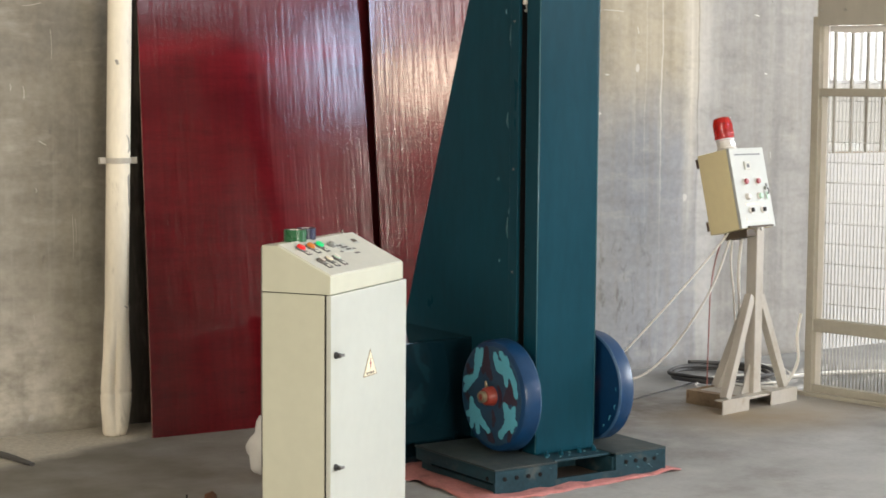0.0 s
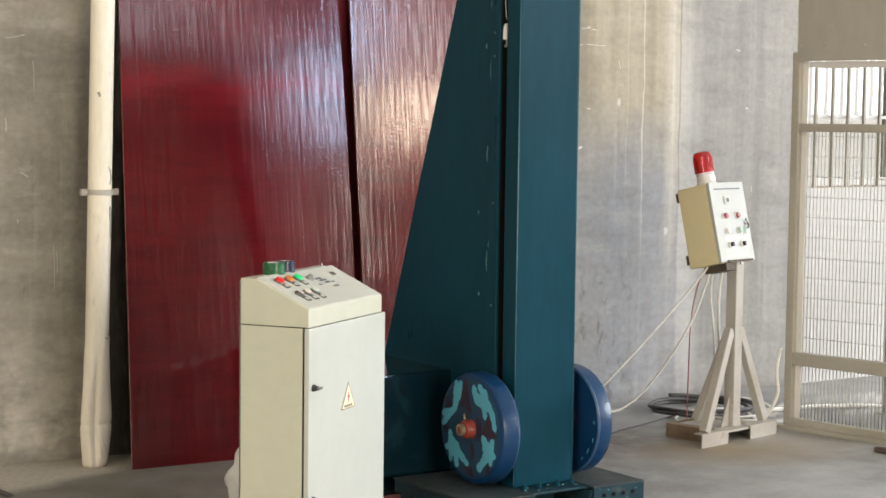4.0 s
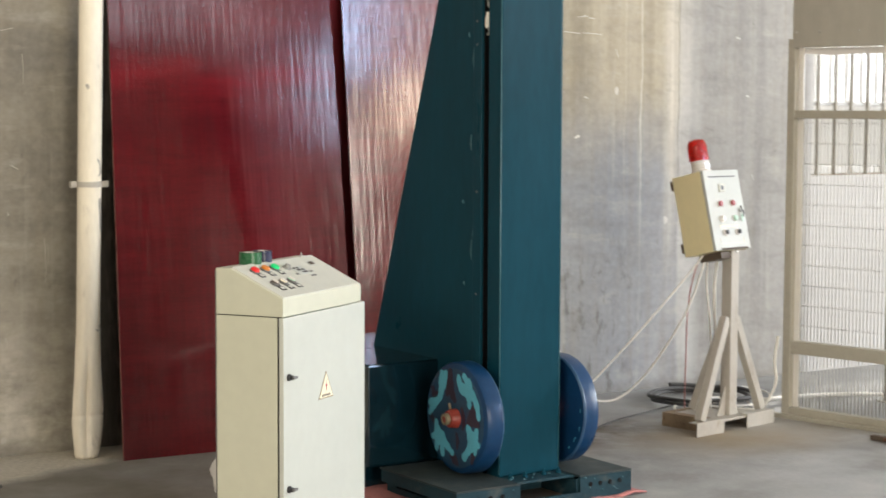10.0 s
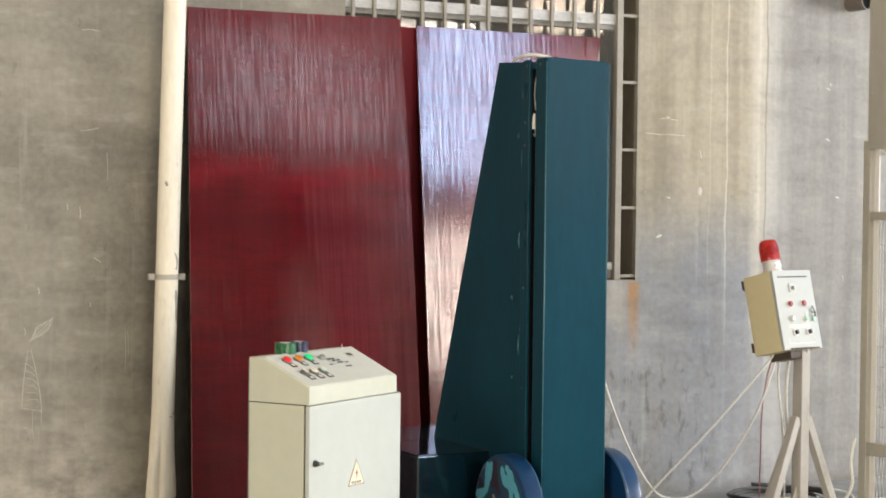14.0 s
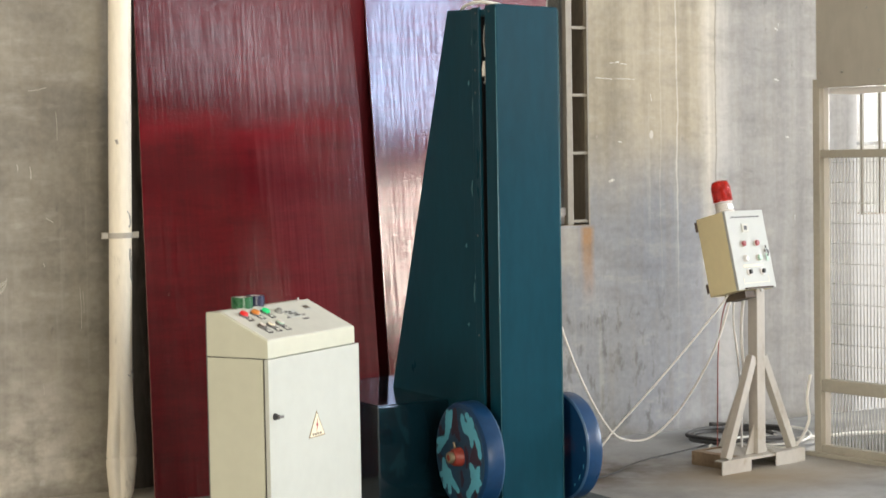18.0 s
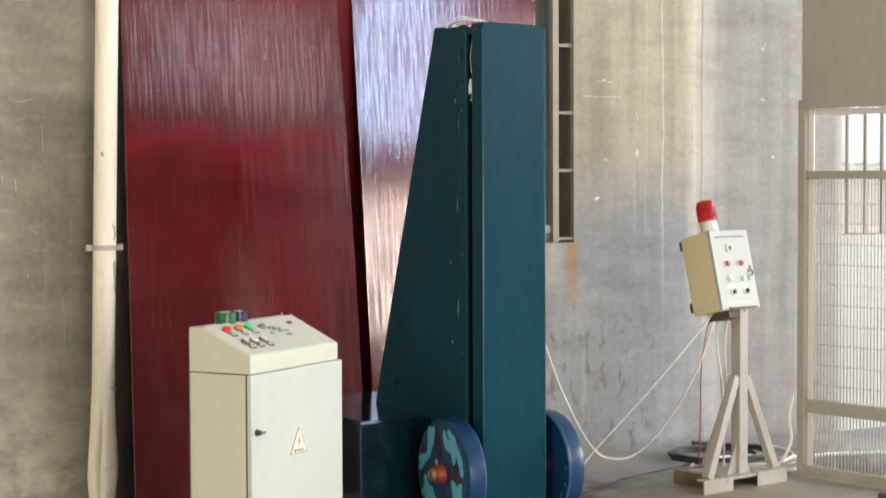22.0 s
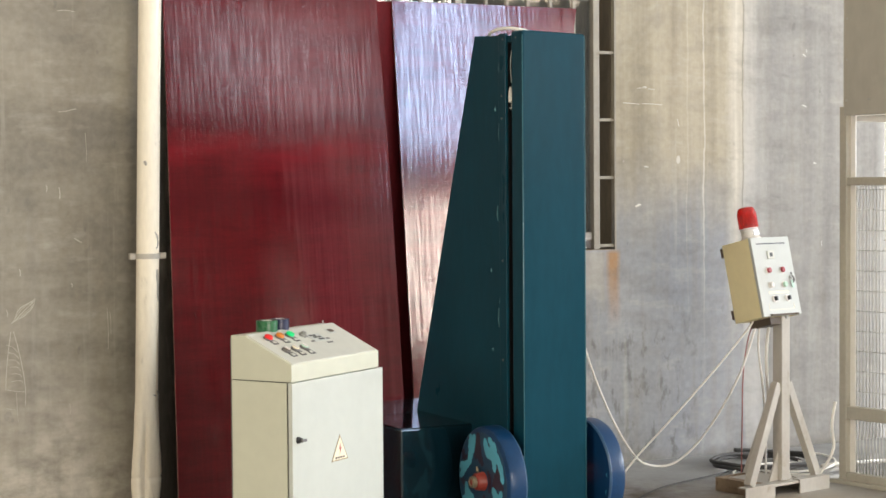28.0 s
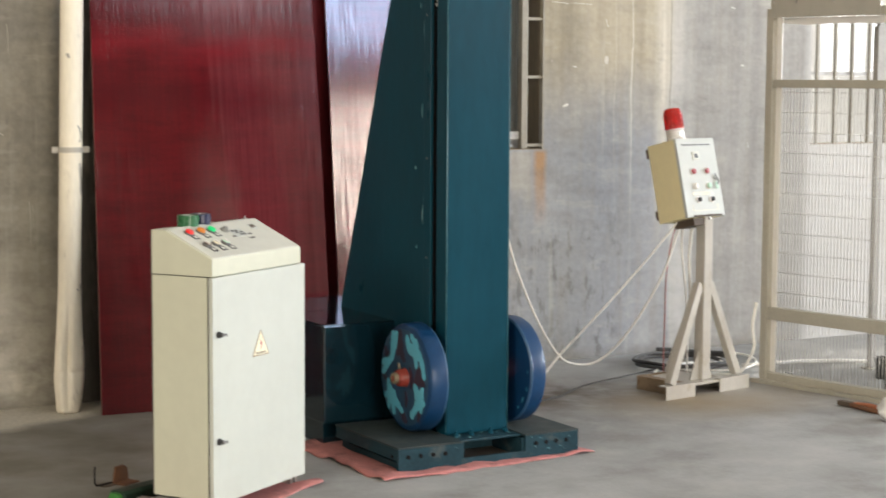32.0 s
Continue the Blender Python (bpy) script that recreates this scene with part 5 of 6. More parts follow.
sg = part("warning_sign", triangle(0.293, 0.565, 0.062, -0.0012, 0.0), M_SIGNEDGE, door, "yellow triangular electric warning sticker")
part("sign_face", triangle(0.293, 0.565, 0.054, -0.0020, -0.0012), M_YELLOW, sg)
part("lightning_mark", bm_prism([(0.297, 0.60), (0.286, 0.574), (0.293, 0.574), (0.288, 0.552), (0.302, 0.581), (0.294, 0.581)], 1, -0.0028, -0.0020), M_REDBTN, sg)
for k in range(4):
    part("sign_bar", bm_box(0.262 + k * 0.016, -0.0026, 0.541, 0.273 + k * 0.016, -0.0020, 0.549), M_BROWN, sg)
part("plinth", joined(bm_box(0.0, 0.03, 0.006, 0.02, CDP - 0.01, 0.055), bm_box(CWD - 0.05, 0.03, 0.006, CWD - 0.035, 0.10, 0.055), bm_box(CWD - 0.02, 0.03, 0.006, CWD - 0.006, CDP - 0.01, 0.055), bm_box(-0.03, 0.05, 0.006, 0.004, CDP + 0.05, 0.05, 0.003), bm_box(0.02, CDP - 0.03, 0.006, CWD - 0.02, CDP - 0.01, 0.055)), M_STEEL, cab, "grey steel plinth under the cabinet")
part("plinth_strip", bm_box(-0.036, 0.20, 0.010, -0.0302, CDP + 0.04, 0.022), M_WHITEBASE, cab)
cloth("floor_cloth", [(2.74, -2.44), (3.35, -2.045), (3.12, -1.80), (2.51, -2.10)], "thin pink cloth under the control cabinet", 8)


def roll(name, m, r, w, material, label):
    t = thing(name, m, label, "tape roll", "tape rolls on the cabinet")
    part("tape", bm_lathe([(r * 0.58, 0), (r - 0.001, 0), (r, 0.001), (r, w - 0.001), (r - 0.001, w), (r * 0.58, w)], 2, (0, 0, 0), 32, True), material, t)
    part("core", bm_lathe([(r * 0.50, 0.0005), (r * 0.575, 0.0005), (r * 0.575, w - 0.0005), (r * 0.50, w - 0.0005)], 2, (0, 0, 0), 32, True), M_WHITEBASE, t)
    return t


cm = pose(2.800, -2.347, 0, 0, 0, 32.7)
roll("tape_roll", cm @ pose(0.172, CDP - 0.033, 0.9945), 0.038, 0.040, M_GREENTAPE, "green adhesive tape roll lying on the cabinet top")
navy = roll("tape_roll", cm @ pose(0.252, CDP - 0.033, 0.9945), 0.033, 0.040, M_BLUETAPE, "navy adhesive tape roll lying on the cabinet top")
part("tape_end", bm_tube([(0.044 + 0.012 * math.cos(a), 0.0, 0.022 + 0.014 * math.sin(a)) for a in (2 * math.pi * k / 16 for k in range(16))], 0.003, 6, 0, True), M_BLUETAPE, navy, "loose curl of navy tape")


def crumple(name, at, size, seed, material, label, category, rough=1.0):
    """A crumpled bag: a lumpy closed shell resting on the floor."""
    bm = bmesh.new()
    bmesh.ops.create_icosphere(bm, subdivisions=4, radius=1.0)
    for v in bm.verts:
        d = v.co.copy()
        k = 1 + 0.28 * noise.noise(d * 1.6 + Vector((seed, 0, 0))) + rough * (0.16 * abs(noise.noise(d * 4.2 + Vector((0, seed, 0)))) + 0.06 * noise.noise(d * 11))
        v.co = Vector((d.x * size[0] * k, d.y * size[1] * k, max(-0.93, d.z * k) * size[2] + size[2] * 0.93))
    for f in bm.faces:
        f.smooth = True
    ob = solid(name, bm, material, label, category)
    ob.location = at
    return ob


crumple("plastic_bag", (3.165, -1.345, 0.0), (0.125, 0.12, 0.135), 4.0, M_WHITE, "white plastic bag on the floor behind the cabinet", "bag", 0.3)
crumple("plastic_bag", (6.165, -2.13, 0.0), (0.075, 0.065, 0.055), 9.0, M_WHITE, "crumpled white plastic bag beside the wire cage", "bag")
crumple("plastic_scrap", (5.475, 0.075, 1.149), (0.035, 0.03, 0.014), 6.0, M_WHITE, "white plastic scrap on the window sill", "scrap")

case = thing("tool_case", pose(2.57, -1.985, 0, 0, 0, 26), "dark green tool case with lime ends on the floor", "case")
part("case_body", bm_prism([(-0.036, 0.0), (0.036, 0.0), (0.036, 0.040), (0.026, 0.050), (-0.026, 0.050), (-0.036, 0.040)], 0, 0.012, 0.34, 0.003), M_GREENBOX, case)
part("end_cap", bm_prism([(-0.028, 0.004), (0.026, 0.004), (0.026, 0.034), (0.016, 0.044), (-0.018, 0.044), (-0.028, 0.034)], 0, -0.008, 0.0125, 0.004), M_LIME, case, "lime green end cap")
blk = thing("rusty_block", pose(2.70, -1.72, 0, 0, 0, 30), "rust-brown steel angle lying on the floor", "scrap metal")
part("flange", bm_box(0.0, 0.0, 0.0, 0.085, 0.06, 0.006, 0.001), M_RUSTBLOCK, blk)
part("web", bm_prism([(0.0, 0.006), (0.085, 0.006), (0.080, 0.050), (0.056, 0.066), (0.012, 0.064)], 1, 0.053, 0.06, 0.001), M_RUSTBLOCK, blk)
brk = thing("wire_bracket", pose(2.59, -1.70, 0, 0, 0, 20), "bent black wire bracket on the floor", "bracket")
part("wire", bm_tube([(0.004, 0.0, 0.080), (0.0, 0.0, 0.050), (0.003, 0.0, 0.008), (0.03, 0.0, 0.006), (0.10, 0.01, 0.006)], 0.0032, 8, 1), M_BLACK, brk)
part("plate", bm_box(0.03, -0.02, 0.0, 0.10, 0.035, 0.004), M_BROWN, brk)

# ---- warning-light stand ----
stand = thing("control_box_stand", pose(5.555, -1.25, 0, 0, 0, 10.5), "beige welded steel stand with splayed braces", "stand")
FW = 0.60
part("foot_rail", joined(bm_box(0, 0, 0, 0.205, 0.006, 0.066), bm_box(0, 0.006, 0.060, 0.205, 0.05, 0.066)), M_STANDPAINT, stand)
part("foot_rail", joined(bm_box(0.385, 0, 0, FW, 0.006, 0.066), bm_box(0.385, 0.006, 0.060, FW, 0.05, 0.066)), M_STANDPAINT, stand)
part("foot_rail", joined(bm_box(0.13, 0.006, 0, 0.136, 0.31, 0.066), bm_box(0.136, 0.05, 0.060, 0.18, 0.31, 0.066)), M_BROWNRAIL, stand, "brown foot rail")
part("foot_rail", joined(bm_box(0.474, 0.006, 0, 0.48, 0.31, 0.066), bm_box(0.43, 0.05, 0.060, 0.474, 0.31, 0.066)), M_STANDPAINT, stand)
part("foot_rail", joined(bm_box(0.13, 0.31, 0, 0.48, 0.316, 0.066)), M_BROWNRAIL, stand)
part("cross_plate", bm_box(0.18, 0.012, 0.048, 0.43, 0.30, 0.0595), M_STANDPAINT, stand)
PX, PY = 0.345, 0.085
part("post", bm_box(PX - 0.029, PY - 0.029, 0.06, PX + 0.029, PY + 0.029, 0.865, 0.004), M_STANDPAINT, stand)


def flat_bar(a, b, w, t, up=(0, 1, 0)):
    """A flat bar between two points, its width across the given direction."""
    a, b = Vector(a), Vector(b)
    way = (b - a).normalized()
    side = way.cross(Vector(up)).normalized()
    nor = side.cross(way).normalized()
    bm = bmesh.new()
    vs = [bm.verts.new(p + side * (w / 2) * s + nor * (t / 2) * u) for p in (a, b) for s, u in ((-1, -1), (1, -1), (1, 1), (-1, 1))]
    for f in ((0, 1, 2, 3), (4, 5, 6, 7), (0, 1, 5, 4), (1, 2, 6, 5), (2, 3, 7, 6), (3, 0, 4, 7)):
        bm.faces.new([vs[i] for i in f])
    bmesh.ops.recalc_face_normals(bm, faces=bm.faces[:])
    bmesh.ops.bevel(bm, geom=bm.edges[:], offset=0.002, segments=1, affect="EDGES")
    return bm


for a, b in (((0.055, 0.03, 0.066), (PX - 0.035, PY, 0.53)), ((FW - 0.03, 0.06, 0.066), (PX + 0.035, PY, 0.53)), ((PX - 0.02, 0.28, 0.066), (PX, PY + 0.03, 0.50))):
    part("brace", flat_bar(a, b, 0.042, 0.040), M_STANDPAINT, stand)
part("gusset", bm_prism([(PX - 0.09, 0.06), (PX - 0.029, 0.06), (PX - 0.029, 0.20)], 1, PY - 0.004, PY + 0.004), M_STANDPAINT, stand)
part("gusset", bm_prism([(PX + 0.029, 0.06), (PX + 0.075, 0.06), (PX + 0.029, 0.15)], 1, PY - 0.004, PY + 0.004), M_STANDPAINT, stand)
part("head_plate", bm_box(PX - 0.13, PY - 0.06, 0.865, PX + 0.06, PY + 0.10, 0.872), M_BROWN, stand)

BM_ = pose(5.717, -1.182, 0.862, 0, 0, 10.5) @ pose(0, 0, 0, -13.5)
cbox = thing("control_box", BM_, "ivory control box tilted back on a stand", "control box")
BW, BD, BH = 0.266, 0.19, 0.385
part("housing", bm_box(0, 0.018, 0, BW, BD, BH, 0.003), M_BOXSIDE, cbox)
bdoor = part("front_door", bm_box(-0.002, 0, 0, BW + 0.002, 0.0165, BH, 0.003), M_BOXFRONT, cbox, "white front of the control box")
part("title_strip", bm_box(0.03, -0.001, 0.350, 0.235, 0.0, 0.356), M_PLASTIC, bdoor)
part("meter", bm_box(0.095, -0.006, 0.278, 0.140, 0.0, 0.318, 0.002), M_PANEL, bdoor)
part("meter_mark", bm_box(0.108, -0.0075, 0.288, 0.128, -0.006, 0.308), M_PLASTIC, bdoor)
for x, z, m, lab in ((0.082, 0.222, M_REDBTN, "dark red push button"), (0.178, 0.222, M_REDBTN, "dark red push button"), (0.082, 0.150, M_WHITEBASE, "pale push button"), (0.178, 0.150, M_GREENBTN, "pale green push button")):
    bz = part("button_bezel", bm_lathe([(0.017, 0.0), (0.017, -0.004), (0.014, -0.006)], 1, (x, 0, z), 22), M_WHITEBASE, bdoor)
    part("button", bm_lathe([(0.0135, -0.003), (0.0135, -0.014), (0.010, -0.017), (0.004, -0.017)], 1, (x, 0, z), 22), m, bz, lab)
for x in (0.092, 0.186):
    bz = part("switch_bezel", bm_lathe([(0.017, 0.0), (0.017, -0.004), (0.014, -0.006)], 1, (x, 0, 0.083), 22), M_WHITEBASE, bdoor)
    part("switch_knob", bm_box(x - 0.006, -0.020, 0.073, x + 0.006, -0.005, 0.094, 0.002), M_PLASTIC, bz)
part("label_strip", bm_box(0.06, -0.001, 0.108, 0.20, 0.0, 0.120), M_YELLOW, bdoor)
for x0, x1, z0, z1 in ((0.045, 0.225, 0.030, 0.032), (0.045, 0.047, 0.032, 0.060), (0.223, 0.225, 0.032, 0.060)):
    part("panel_line", bm_box(x0, -0.0008, z0, x1, 0.0, z1), M_YELLOW, bdoor)
ky = part("lock", bm_lathe([(0.010, 0.0), (0.010, -0.010), (0.004, -0.011)], 1, (0.235, 0, 0.185), 16), M_STEEL, bdoor)
part("key_tag", bm_box(0.222, -0.012, 0.132, 0.240, -0.009, 0.166, 0.002), M_GREENBTN, ky)
part("key", bm_tube([(0.235, -0.011, 0.19), (0.245, -0.013, 0.172), (0.232, -0.013, 0.155)], 0.004, 6, 1), M_DARKSTEEL, ky)
part("key", bm_tube([(0.233, -0.011, 0.195), (0.226, -0.014, 0.205)], 0.004, 6), M_DARKSTEEL, ky)
for z in (0.02, BH - 0.06):
    part("mounting_lug", bm_box(-0.004, BD, z, 0.05, BD + 0.012, z + 0.045), M_BROWN, cbox)
part("under_bracket", bm_box(0.07, 0.03, -0.035, 0.20, 0.16, -0.001), M_BROWN, cbox)
part("latch", bm_lathe([(0.008, 0.0), (0.008, -0.014)], 2, (0.175, 0.02, 0.0), 12), M_STEEL, cbox)

beacon = thing("beacon_light", BM_ @ pose(0.098, 0.085, BH) @ Matrix.Diagonal((1.18, 1.18, 1.20, 1.0)), "red rotating warning beacon on the control box", "warning light")
part("beacon_base", bm_lathe([(0.040, 0.0), (0.040, 0.012), (0.036, 0.016), (0.035, 0.042), (0.038, 0.046), (0.038, 0.050)], 2, (0, 0, 0), 36), M_WHITEBASE, beacon, "white beacon base")
part("base_label", bm_box(-0.016, -0.0365, 0.018, 0.016, -0.034, 0.034), M_STEEL, beacon)
lens = part("lens", bm_lathe([(0.0385, 0.0502), (0.0385, 0.112), (0.037, 0.124), (0.032, 0.134), (0.020, 0.139), (0.003, 0.140), (0.003, 0.137), (0.019, 0.136), (0.030, 0.131), (0.0345, 0.122), (0.036, 0.112), (0.036, 0.0502)], 2, (0, 0, 0), 36, True), M_LENS_RED, beacon, "ribbed red plastic dome")
part("bulb", bm_lathe([(0.022, 0.0505), (0.022, 0.085), (0.012, 0.094), (0.012, 0.110), (0.003, 0.116)], 2, (0, 0, 0), 20), M_WHITEBASE, beacon, "pale lamp inside the dome")
for k in range(18):
    a = 2 * math.pi * k / 18
    part("lens_rib", bm_box(-0.0016, -0.0012, 0.054, 0.0016, 0.0012, 0.114), M_LENS_RED, lens).matrix_local = Matrix.Rotation(a, 4, "Z") @ Matrix.Translation((0, 0.0388, 0))


# ---- cables and hose ----
def cable(name, pts, r, material, label):
    return solid(name, bm_tube(pts, r, 8, 3), material, label, "cable", group="cables of the control box")


cable("white_cable", [(5.775, -1.04, 0.85), (5.745, -1.03, 0.80), (5.60, -0.93, 0.58), (5.42, -0.78, 0.31), (5.30, -0.68, 0.14), (5.22, -0.66, 0.03), (5.05, -0.75, 0.012), (4.55, -1.0, 0.012)], 0.005, M_CABLE, "white cable hanging from the box to the machine")
cable("white_cable", [(5.785, -1.04, 0.85), (5.765, -1.04, 0.78), (5.735, -0.98, 0.58), (5.70, -0.86, 0.38), (5.645, -0.74, 0.20), (5.56, -0.66, 0.095), (5.46, -0.64, 0.09), (5.34, -0.66, 0.13), (5.19, -0.69, 0.32), (5.06, -0.70, 0.58), (4.985, -0.71, 0.78), (4.95, -0.78, 0.86), (4.82, -0.95, 0.84), (4.55, -1.22, 0.70), (4.29, -1.40, 0.60)], 0.0055, M_CABLE, "white cable looping low before the wall")
cable("white_cable", [(5.81, -1.03, 0.86), (5.83, -0.98, 0.70), (5.86, -0.98, 0.54), (5.89, -0.97, 0.30), (5.92, -0.93, 0.012)], 0.0055, M_CABLE, "white cable hanging beside the stand post")
cable("white_cable", [(5.87, -1.03, 0.86), (5.855, -1.02, 0.72), (5.86, -1.01, 0.60), (5.885, -1.0, 0.42)], 0.008, M_CABLE, "short white cable end beside the stand post")
cable("red_cable", [(5.885, -0.78, 0.012), (5.90, -0.76, 0.06), (5.905, -0.76, 0.3), (5.90, -0.77, 0.55), (5.87, -0.86, 0.76), (5.82, -1.0, 0.85)], 0.0032, M_REDCABLE, "thin red cable hanging before the wall")
cable("white_cable", [(6.30, -1.0, 0.40), (6.277, -1.0, 0.30), (6.28, -1.0, 0.24), (6.297, -1.0, 0.17), (6.25, -0.99, 0.08), (6.20, -0.98, 0.03), (6.12, -0.96, 0.012), (6.0, -0.98, 0.012)], 0.008, M_CABLE, "white cable lying round the cage post")
cable("white_cable", [(6.32, -0.9, 0.012), (6.15, -0.72, 0.012), (5.98, -0.80, 0.012), (5.9, -0.62, 0.012), (6.2, -0.5, 0.03), (6.5, -0.55, 0.012)], 0.006, M_CABLE, "loose white cable on the floor")
cable("white_cable", [(6.30, -0.85, 0.012), (6.42, -0.66, 0.012), (6.50, -0.45, 0.012), (6.62, -0.30, 0.03), (6.77, -0.37, 0.012), (6.66, -0.60, 0.012), (6.40, -0.80, 0.020), (6.20, -0.72, 0.012), (6.28, -0.50, 0.012)], 0.006, M_CABLE, "loose loop of white cable on the floor by the cage")
cable("dark_cable", [(4.5, -1.25, 0.01), (4.8, -1.05, 0.01), (5.1, -1.0, 0.01), (5.4, -0.75, 0.01), (5.8, -0.62, 0.01), (6.2, -0.45, 0.01)], 0.004, M_HOSE, "dark cable trailing over the floor to the stand")
coil = []
for k in range(46):
    a = 2 * math.pi * k / 20
    rr = 0.262 + 0.022 * math.sin(k * 0.7)
    coil.append((6.245 + rr * 0.98 * math.cos(a) + 0.01 * k / 20, -0.47 + rr * 0.98 * math.sin(a), 0.014 + 0.016 * (k / 20) + 0.005 * math.sin(k * 1.3)))
solid("hose_coil", bm_tube(coil, 0.010, 10, 1), M_HOSE, "coiled black rubber hose on the floor by the wall", "hose")

# ---- wall stub pipe ----
stub = thing("stub_pipe", pose(7.06, 0, 2.69), "short steel pipe end sticking out from the sooty wall", "pipe")
part("tube", bm_lathe([(0.038, -0.15), (0.044, -0.15), (0.044, 0.0), (0.038, 0.0)], 1, (0, 0, 0), 28, True), M_STUB, stub)
part("tube_mouth", bm_lathe([(0.0375, -0.13), (0.02, -0.12), (0.002, -0.12)], 1, (0, 0, 0), 28), M_BLACK, stub)

# ---- wire cage ----
CG = pose(6.315, -1.02, 0, 0, 0, -78.8)  # local x runs along the cage away from the wall
cage = thing("wire_cage", CG, "beige steel cage wall with wire mesh and sheet top", "cage")
L1 = 0.875
part("post", bm_box(0.016, -0.03, 0.0, 0.058, 0.03, 1.87, 0.004), M_CAGE, cage)
# white strip: window light on the post's inner face, put into colour
part("lit_angle_face", bm_box(0.058, 0.004, 0.055, 0.088, 0.010, 1.828), M_WHITEBASE, cage)
part("post", bm_box(L1 - 0.0, -0.03, 0.0, L1 + 0.062, 0.03, 1.87, 0.004), M_CAGE, cage)
part("top_rail", bm_box(0.058, -0.028, 1.828, L1, 0.028, 1.87, 0.003), M_CAGE, cage)
part("mid_rail", bm_box(0.058, -0.026, 1.482, L1, 0.026, 1.522, 0.003), M_CAGE, cage)
part("low_rail", bm_box(0.058, -0.026, 0.322, L1, 0.026, 0.385, 0.003), M_CAGE, cage)
part("bottom_rail", bm_box(0.058, -0.026, 0.004, L1, 0.026, 0.055, 0.003), M_CAGE, cage)
part("sill", bm_box(-0.02, -0.06, 0.0, L1 + 0.08, -0.03, 0.02, 0.002), M_CAGE, cage)
sheet = part("sheet", bm_box(0.048, -0.036, 1.826, 0.69, -0.032, 2.592, 0.001), M_SHEET, cage, "beige sheet metal above the mesh")
part("sheet_edge", bm_box(0.045, -0.037, 1.872, 0.0475, 0.012, 2.592, 0.001), M_CAGE, cage)
part("torn_strip", bm_prism([(0.05, 1.80), (0.2, 1.79), (0.4, 1.795), (0.62, 1.79), (0.86, 1.80), (0.86, 1.826), (0.05, 1.826)], 1, 0.04, 0.05), M_WHITEBASE, cage)
wire = mesh_of("wire", bm_tube([(0, 0, 0.0), (0, 0, 1.0)], 0.0026, 6), M_WIRE)
N = 40
for k in range(N):
    x = 0.092 + (L1 - 0.102) * k / (N - 1)
    w = part("wire", wire, None, cage)
    w.location, w.scale = (x, 0.012, 0.385), (1, 1, 1.097)
    w = part("wire", wire, None, cage)
    w.location, w.scale = (x, 0.012, 0.055), (1, 1, 0.267)
cross = mesh_of("cross_wire", bm_tube([(0.058, 0.0175, 0), (L1, 0.0175, 0)], 0.0018, 6), M_WIRE)
for k in range(11):
    part("cross_wire", cross, None, cage).location = (0, 0, 0.46 + 0.1 * k)
part("screw", bm_lathe([(0.006, 0), (0.006, -0.004), (0.002, -0.005)], 1, (0.065, -0.0365, 2.5), 10), M_STEEL, sheet)
for x, z in ((0.065, 2.3), (0.065, 2.1), (0.065, 1.9), (0.2, 1.9), (0.42, 1.9), (0.35, 2.45), (0.35, 2.2)):
    part("screw", bm_lathe([(0.006, 0), (0.006, -0.004), (0.002, -0.005)], 1, (x, -0.0365, z), 10), M_STEEL, sheet)

strip = thing("perforated_upright", CG @ pose(0.70, 0.10, 0), "dark slotted steel upright behind the mesh", "upright")
zz = 0.36
bms = []
while zz < 1.82:
    bms.append(bm_box(-0.024, 0, zz, 0.024, 0.003, zz + 0.020))
    for x0, x1 in ((-0.024, -0.018), (-0.003, 0.003), (0.018, 0.024)):
        bms.append(bm_box(x0, 0, zz + 0.020, x1, 0.003, zz + 0.042))
    zz += 0.042
part("slotted_face", joined(*bms), M_HOSE, strip)
part("leg", bm_box(-0.024, 0.0, 0.0, -0.018, 0.03, 0.36), M_HOSE, strip)
door_post = thing("white_post", CG @ pose(L1 + 0.115, -0.01, 0), "white painted steel post beside the cage", "post")
part("shaft", bm_box(-0.03, -0.03, 0.008, 0.03, 0.03, 1.875, 0.004), M_WHITEBASE, door_post)
part("foot", bm_box(-0.04, -0.04, 0.0, 0.04, 0.04, 0.008), M_WHITEBASE, door_post)
part("latch_plate", bm_box(-0.012, -0.036, 0.20, 0.012, -0.03, 0.32), M_BROWN, door_post)

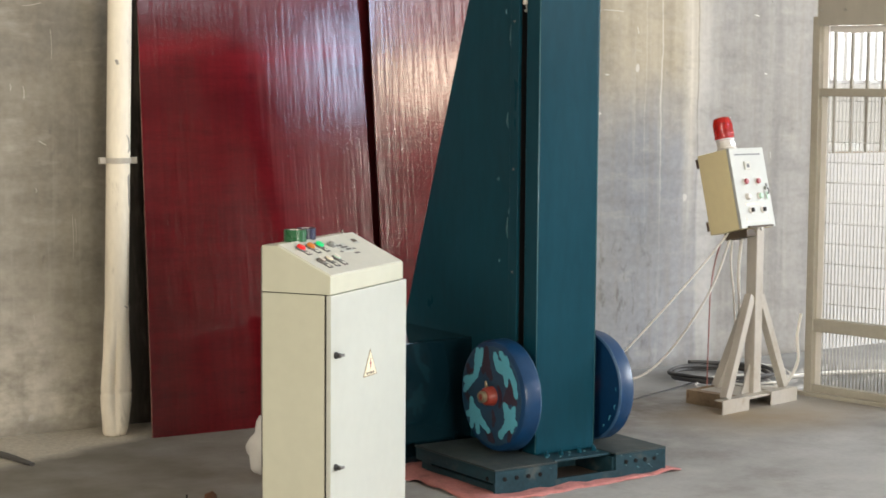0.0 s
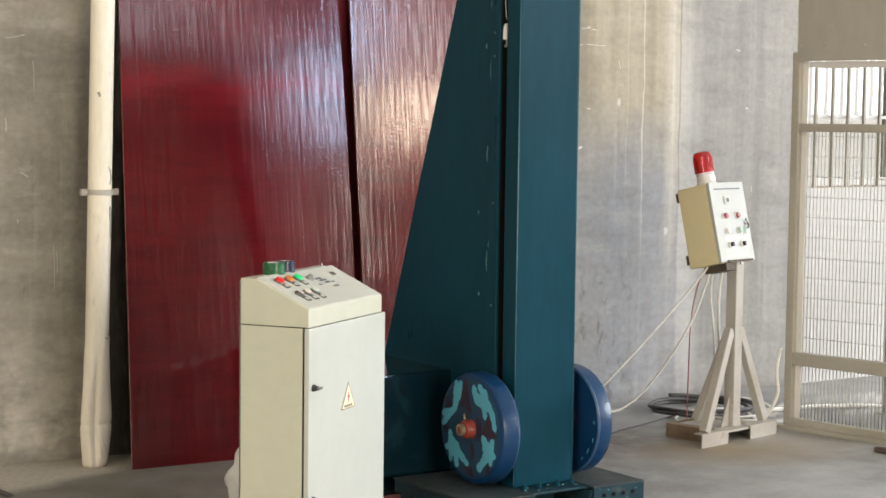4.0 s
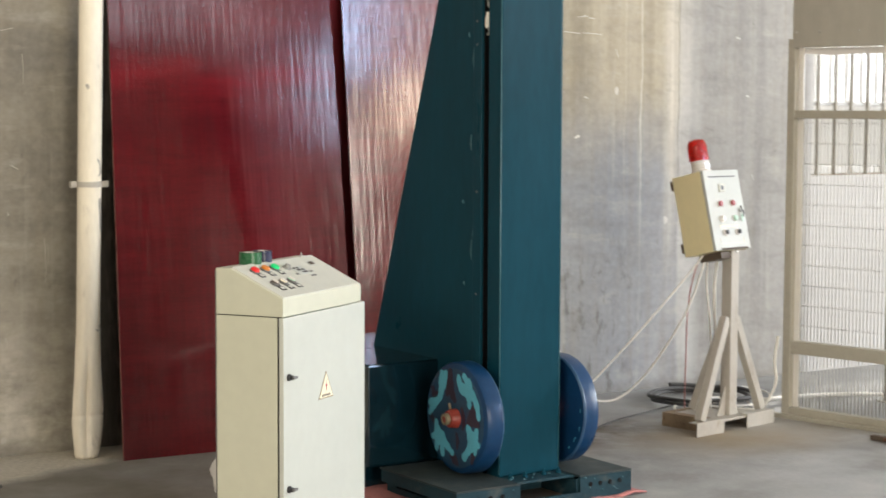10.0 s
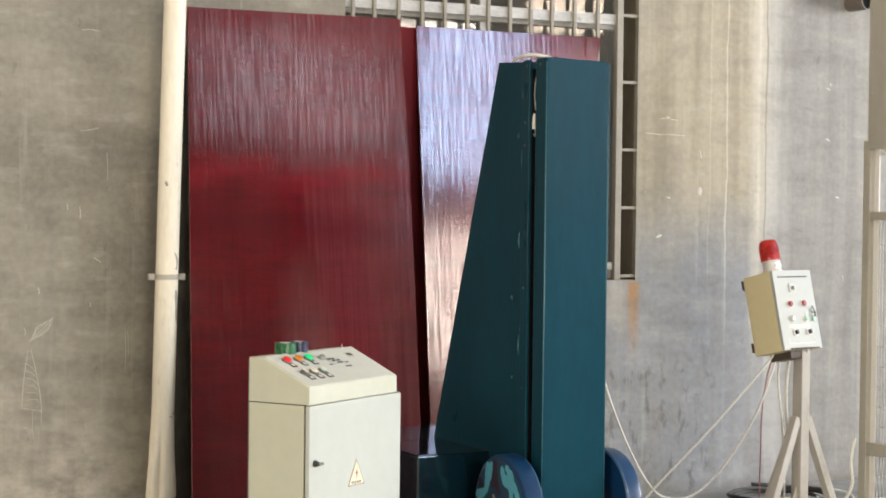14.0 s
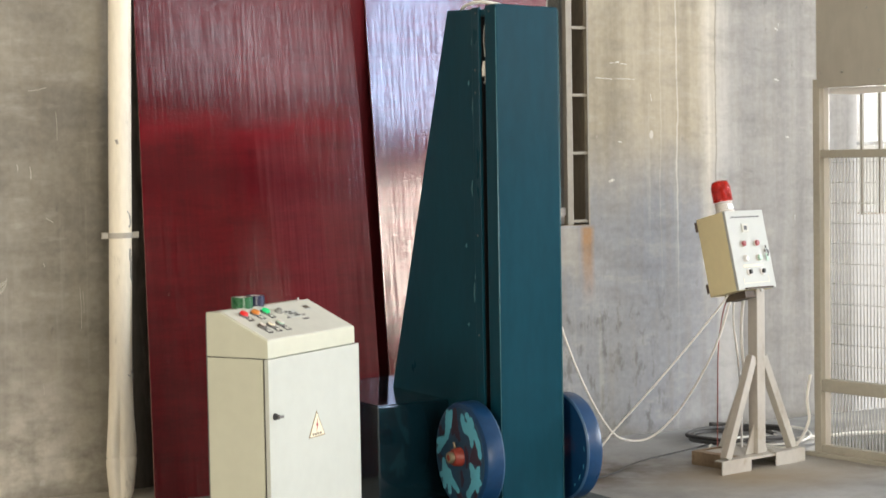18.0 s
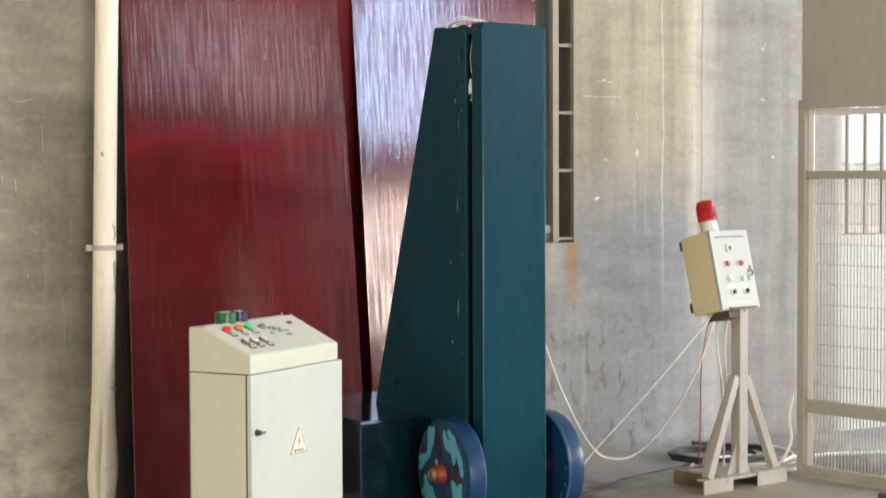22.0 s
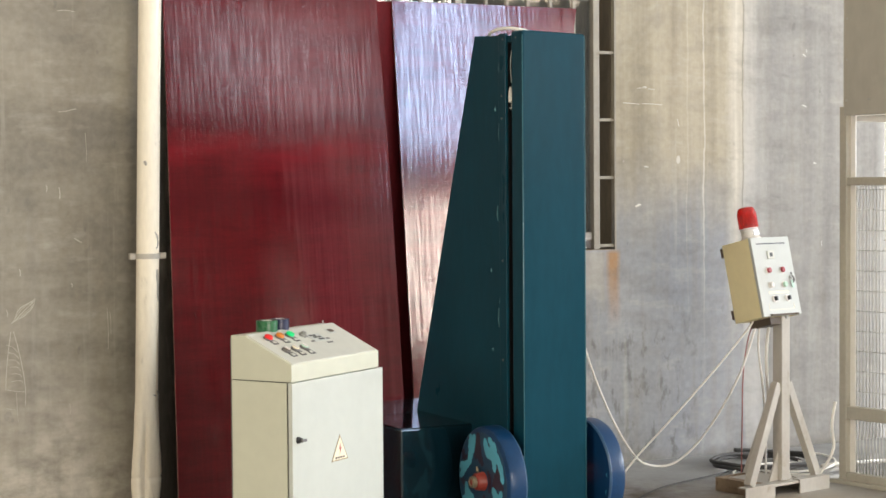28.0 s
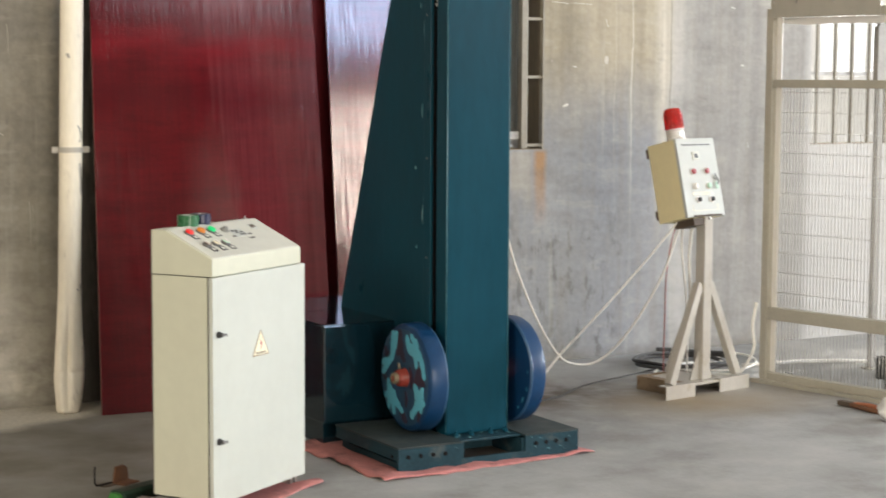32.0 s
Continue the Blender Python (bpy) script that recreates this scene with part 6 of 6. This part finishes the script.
inner = thing("inner_post", pose(7.085, -1.0, 0), "grey steel post standing inside the cage", "post")
part("shaft", bm_box(-0.018, -0.014, 0.006, 0.018, 0.014, 1.9, 0.003), M_POSTGREY, inner)
part("head_plate", bm_box(-0.03, -0.018, 1.50, 0.03, 0.018, 1.80, 0.002), M_POSTGREY, inner)
part("foot", bm_box(-0.04, -0.04, 0.0, 0.04, 0.04, 0.006), M_CAGE, inner)
bucket = thing("bucket", pose(6.93, -1.26, 0), "small black bucket on the floor inside the cage", "bucket")
part("shell", bm_lathe([(0.036, 0.002), (0.040, 0.0), (0.052, 0.105), (0.055, 0.11), (0.050, 0.11), (0.040, 0.012), (0.004, 0.012)], 2, (0, 0, 0), 28), M_PLASTIC, bucket)
pole = thing("white_rod", pose(6.85, -0.75, 0.0), "thin white rod lying on the floor inside the cage", "rod")
part("rod", bm_tube([(-0.35, 0.1, 0.012), (0.1, 0.02, 0.02), (0.5, -0.25, 0.012)], 0.010, 8, 1), M_CABLE, pole)
valve = thing("valve", pose(7.07, -1.22, 0), "rusty valve standing on the floor inside the cage", "valve")
part("stem", bm_lathe([(0.03, 0.0), (0.034, 0.02), (0.018, 0.04), (0.018, 0.13), (0.03, 0.15), (0.012, 0.17)], 2, (0, 0, 0), 20), M_RUSTBLOCK, valve)
part("handwheel", bm_tube([(0.05 * math.cos(a), 0.05 * math.sin(a), 0.185) for a in (2 * math.pi * k / 20 for k in range(20))], 0.008, 8, 0, True), M_BROWN, valve)
part("wheel_hub", bm_tube([(-0.05, 0, 0.185), (0.05, 0, 0.185)], 0.006, 6), M_BROWN, valve)

pliers = thing("pliers", pose(6.215, -1.75, 0.014, 0, 0, -84), "pliers with worn orange handles lying by the cage", "pliers")
part("jaw", bm_box(-0.03, -0.018, -0.012, 0.05, 0.018, 0.012, 0.006), M_BROWN, pliers)
part("handle", bm_tube([(0.045, 0.008, 0), (0.12, 0.028, 0.004), (0.24, 0.022, 0)], [0.010, 0.013, 0.009], 10, 1), M_ORANGE, pliers, "orange plastic handle")
part("handle", bm_tube([(0.045, -0.008, 0), (0.12, -0.026, 0), (0.24, -0.034, -0.004)], [0.010, 0.012, 0.009], 10, 1), M_RUSTBLOCK, pliers)
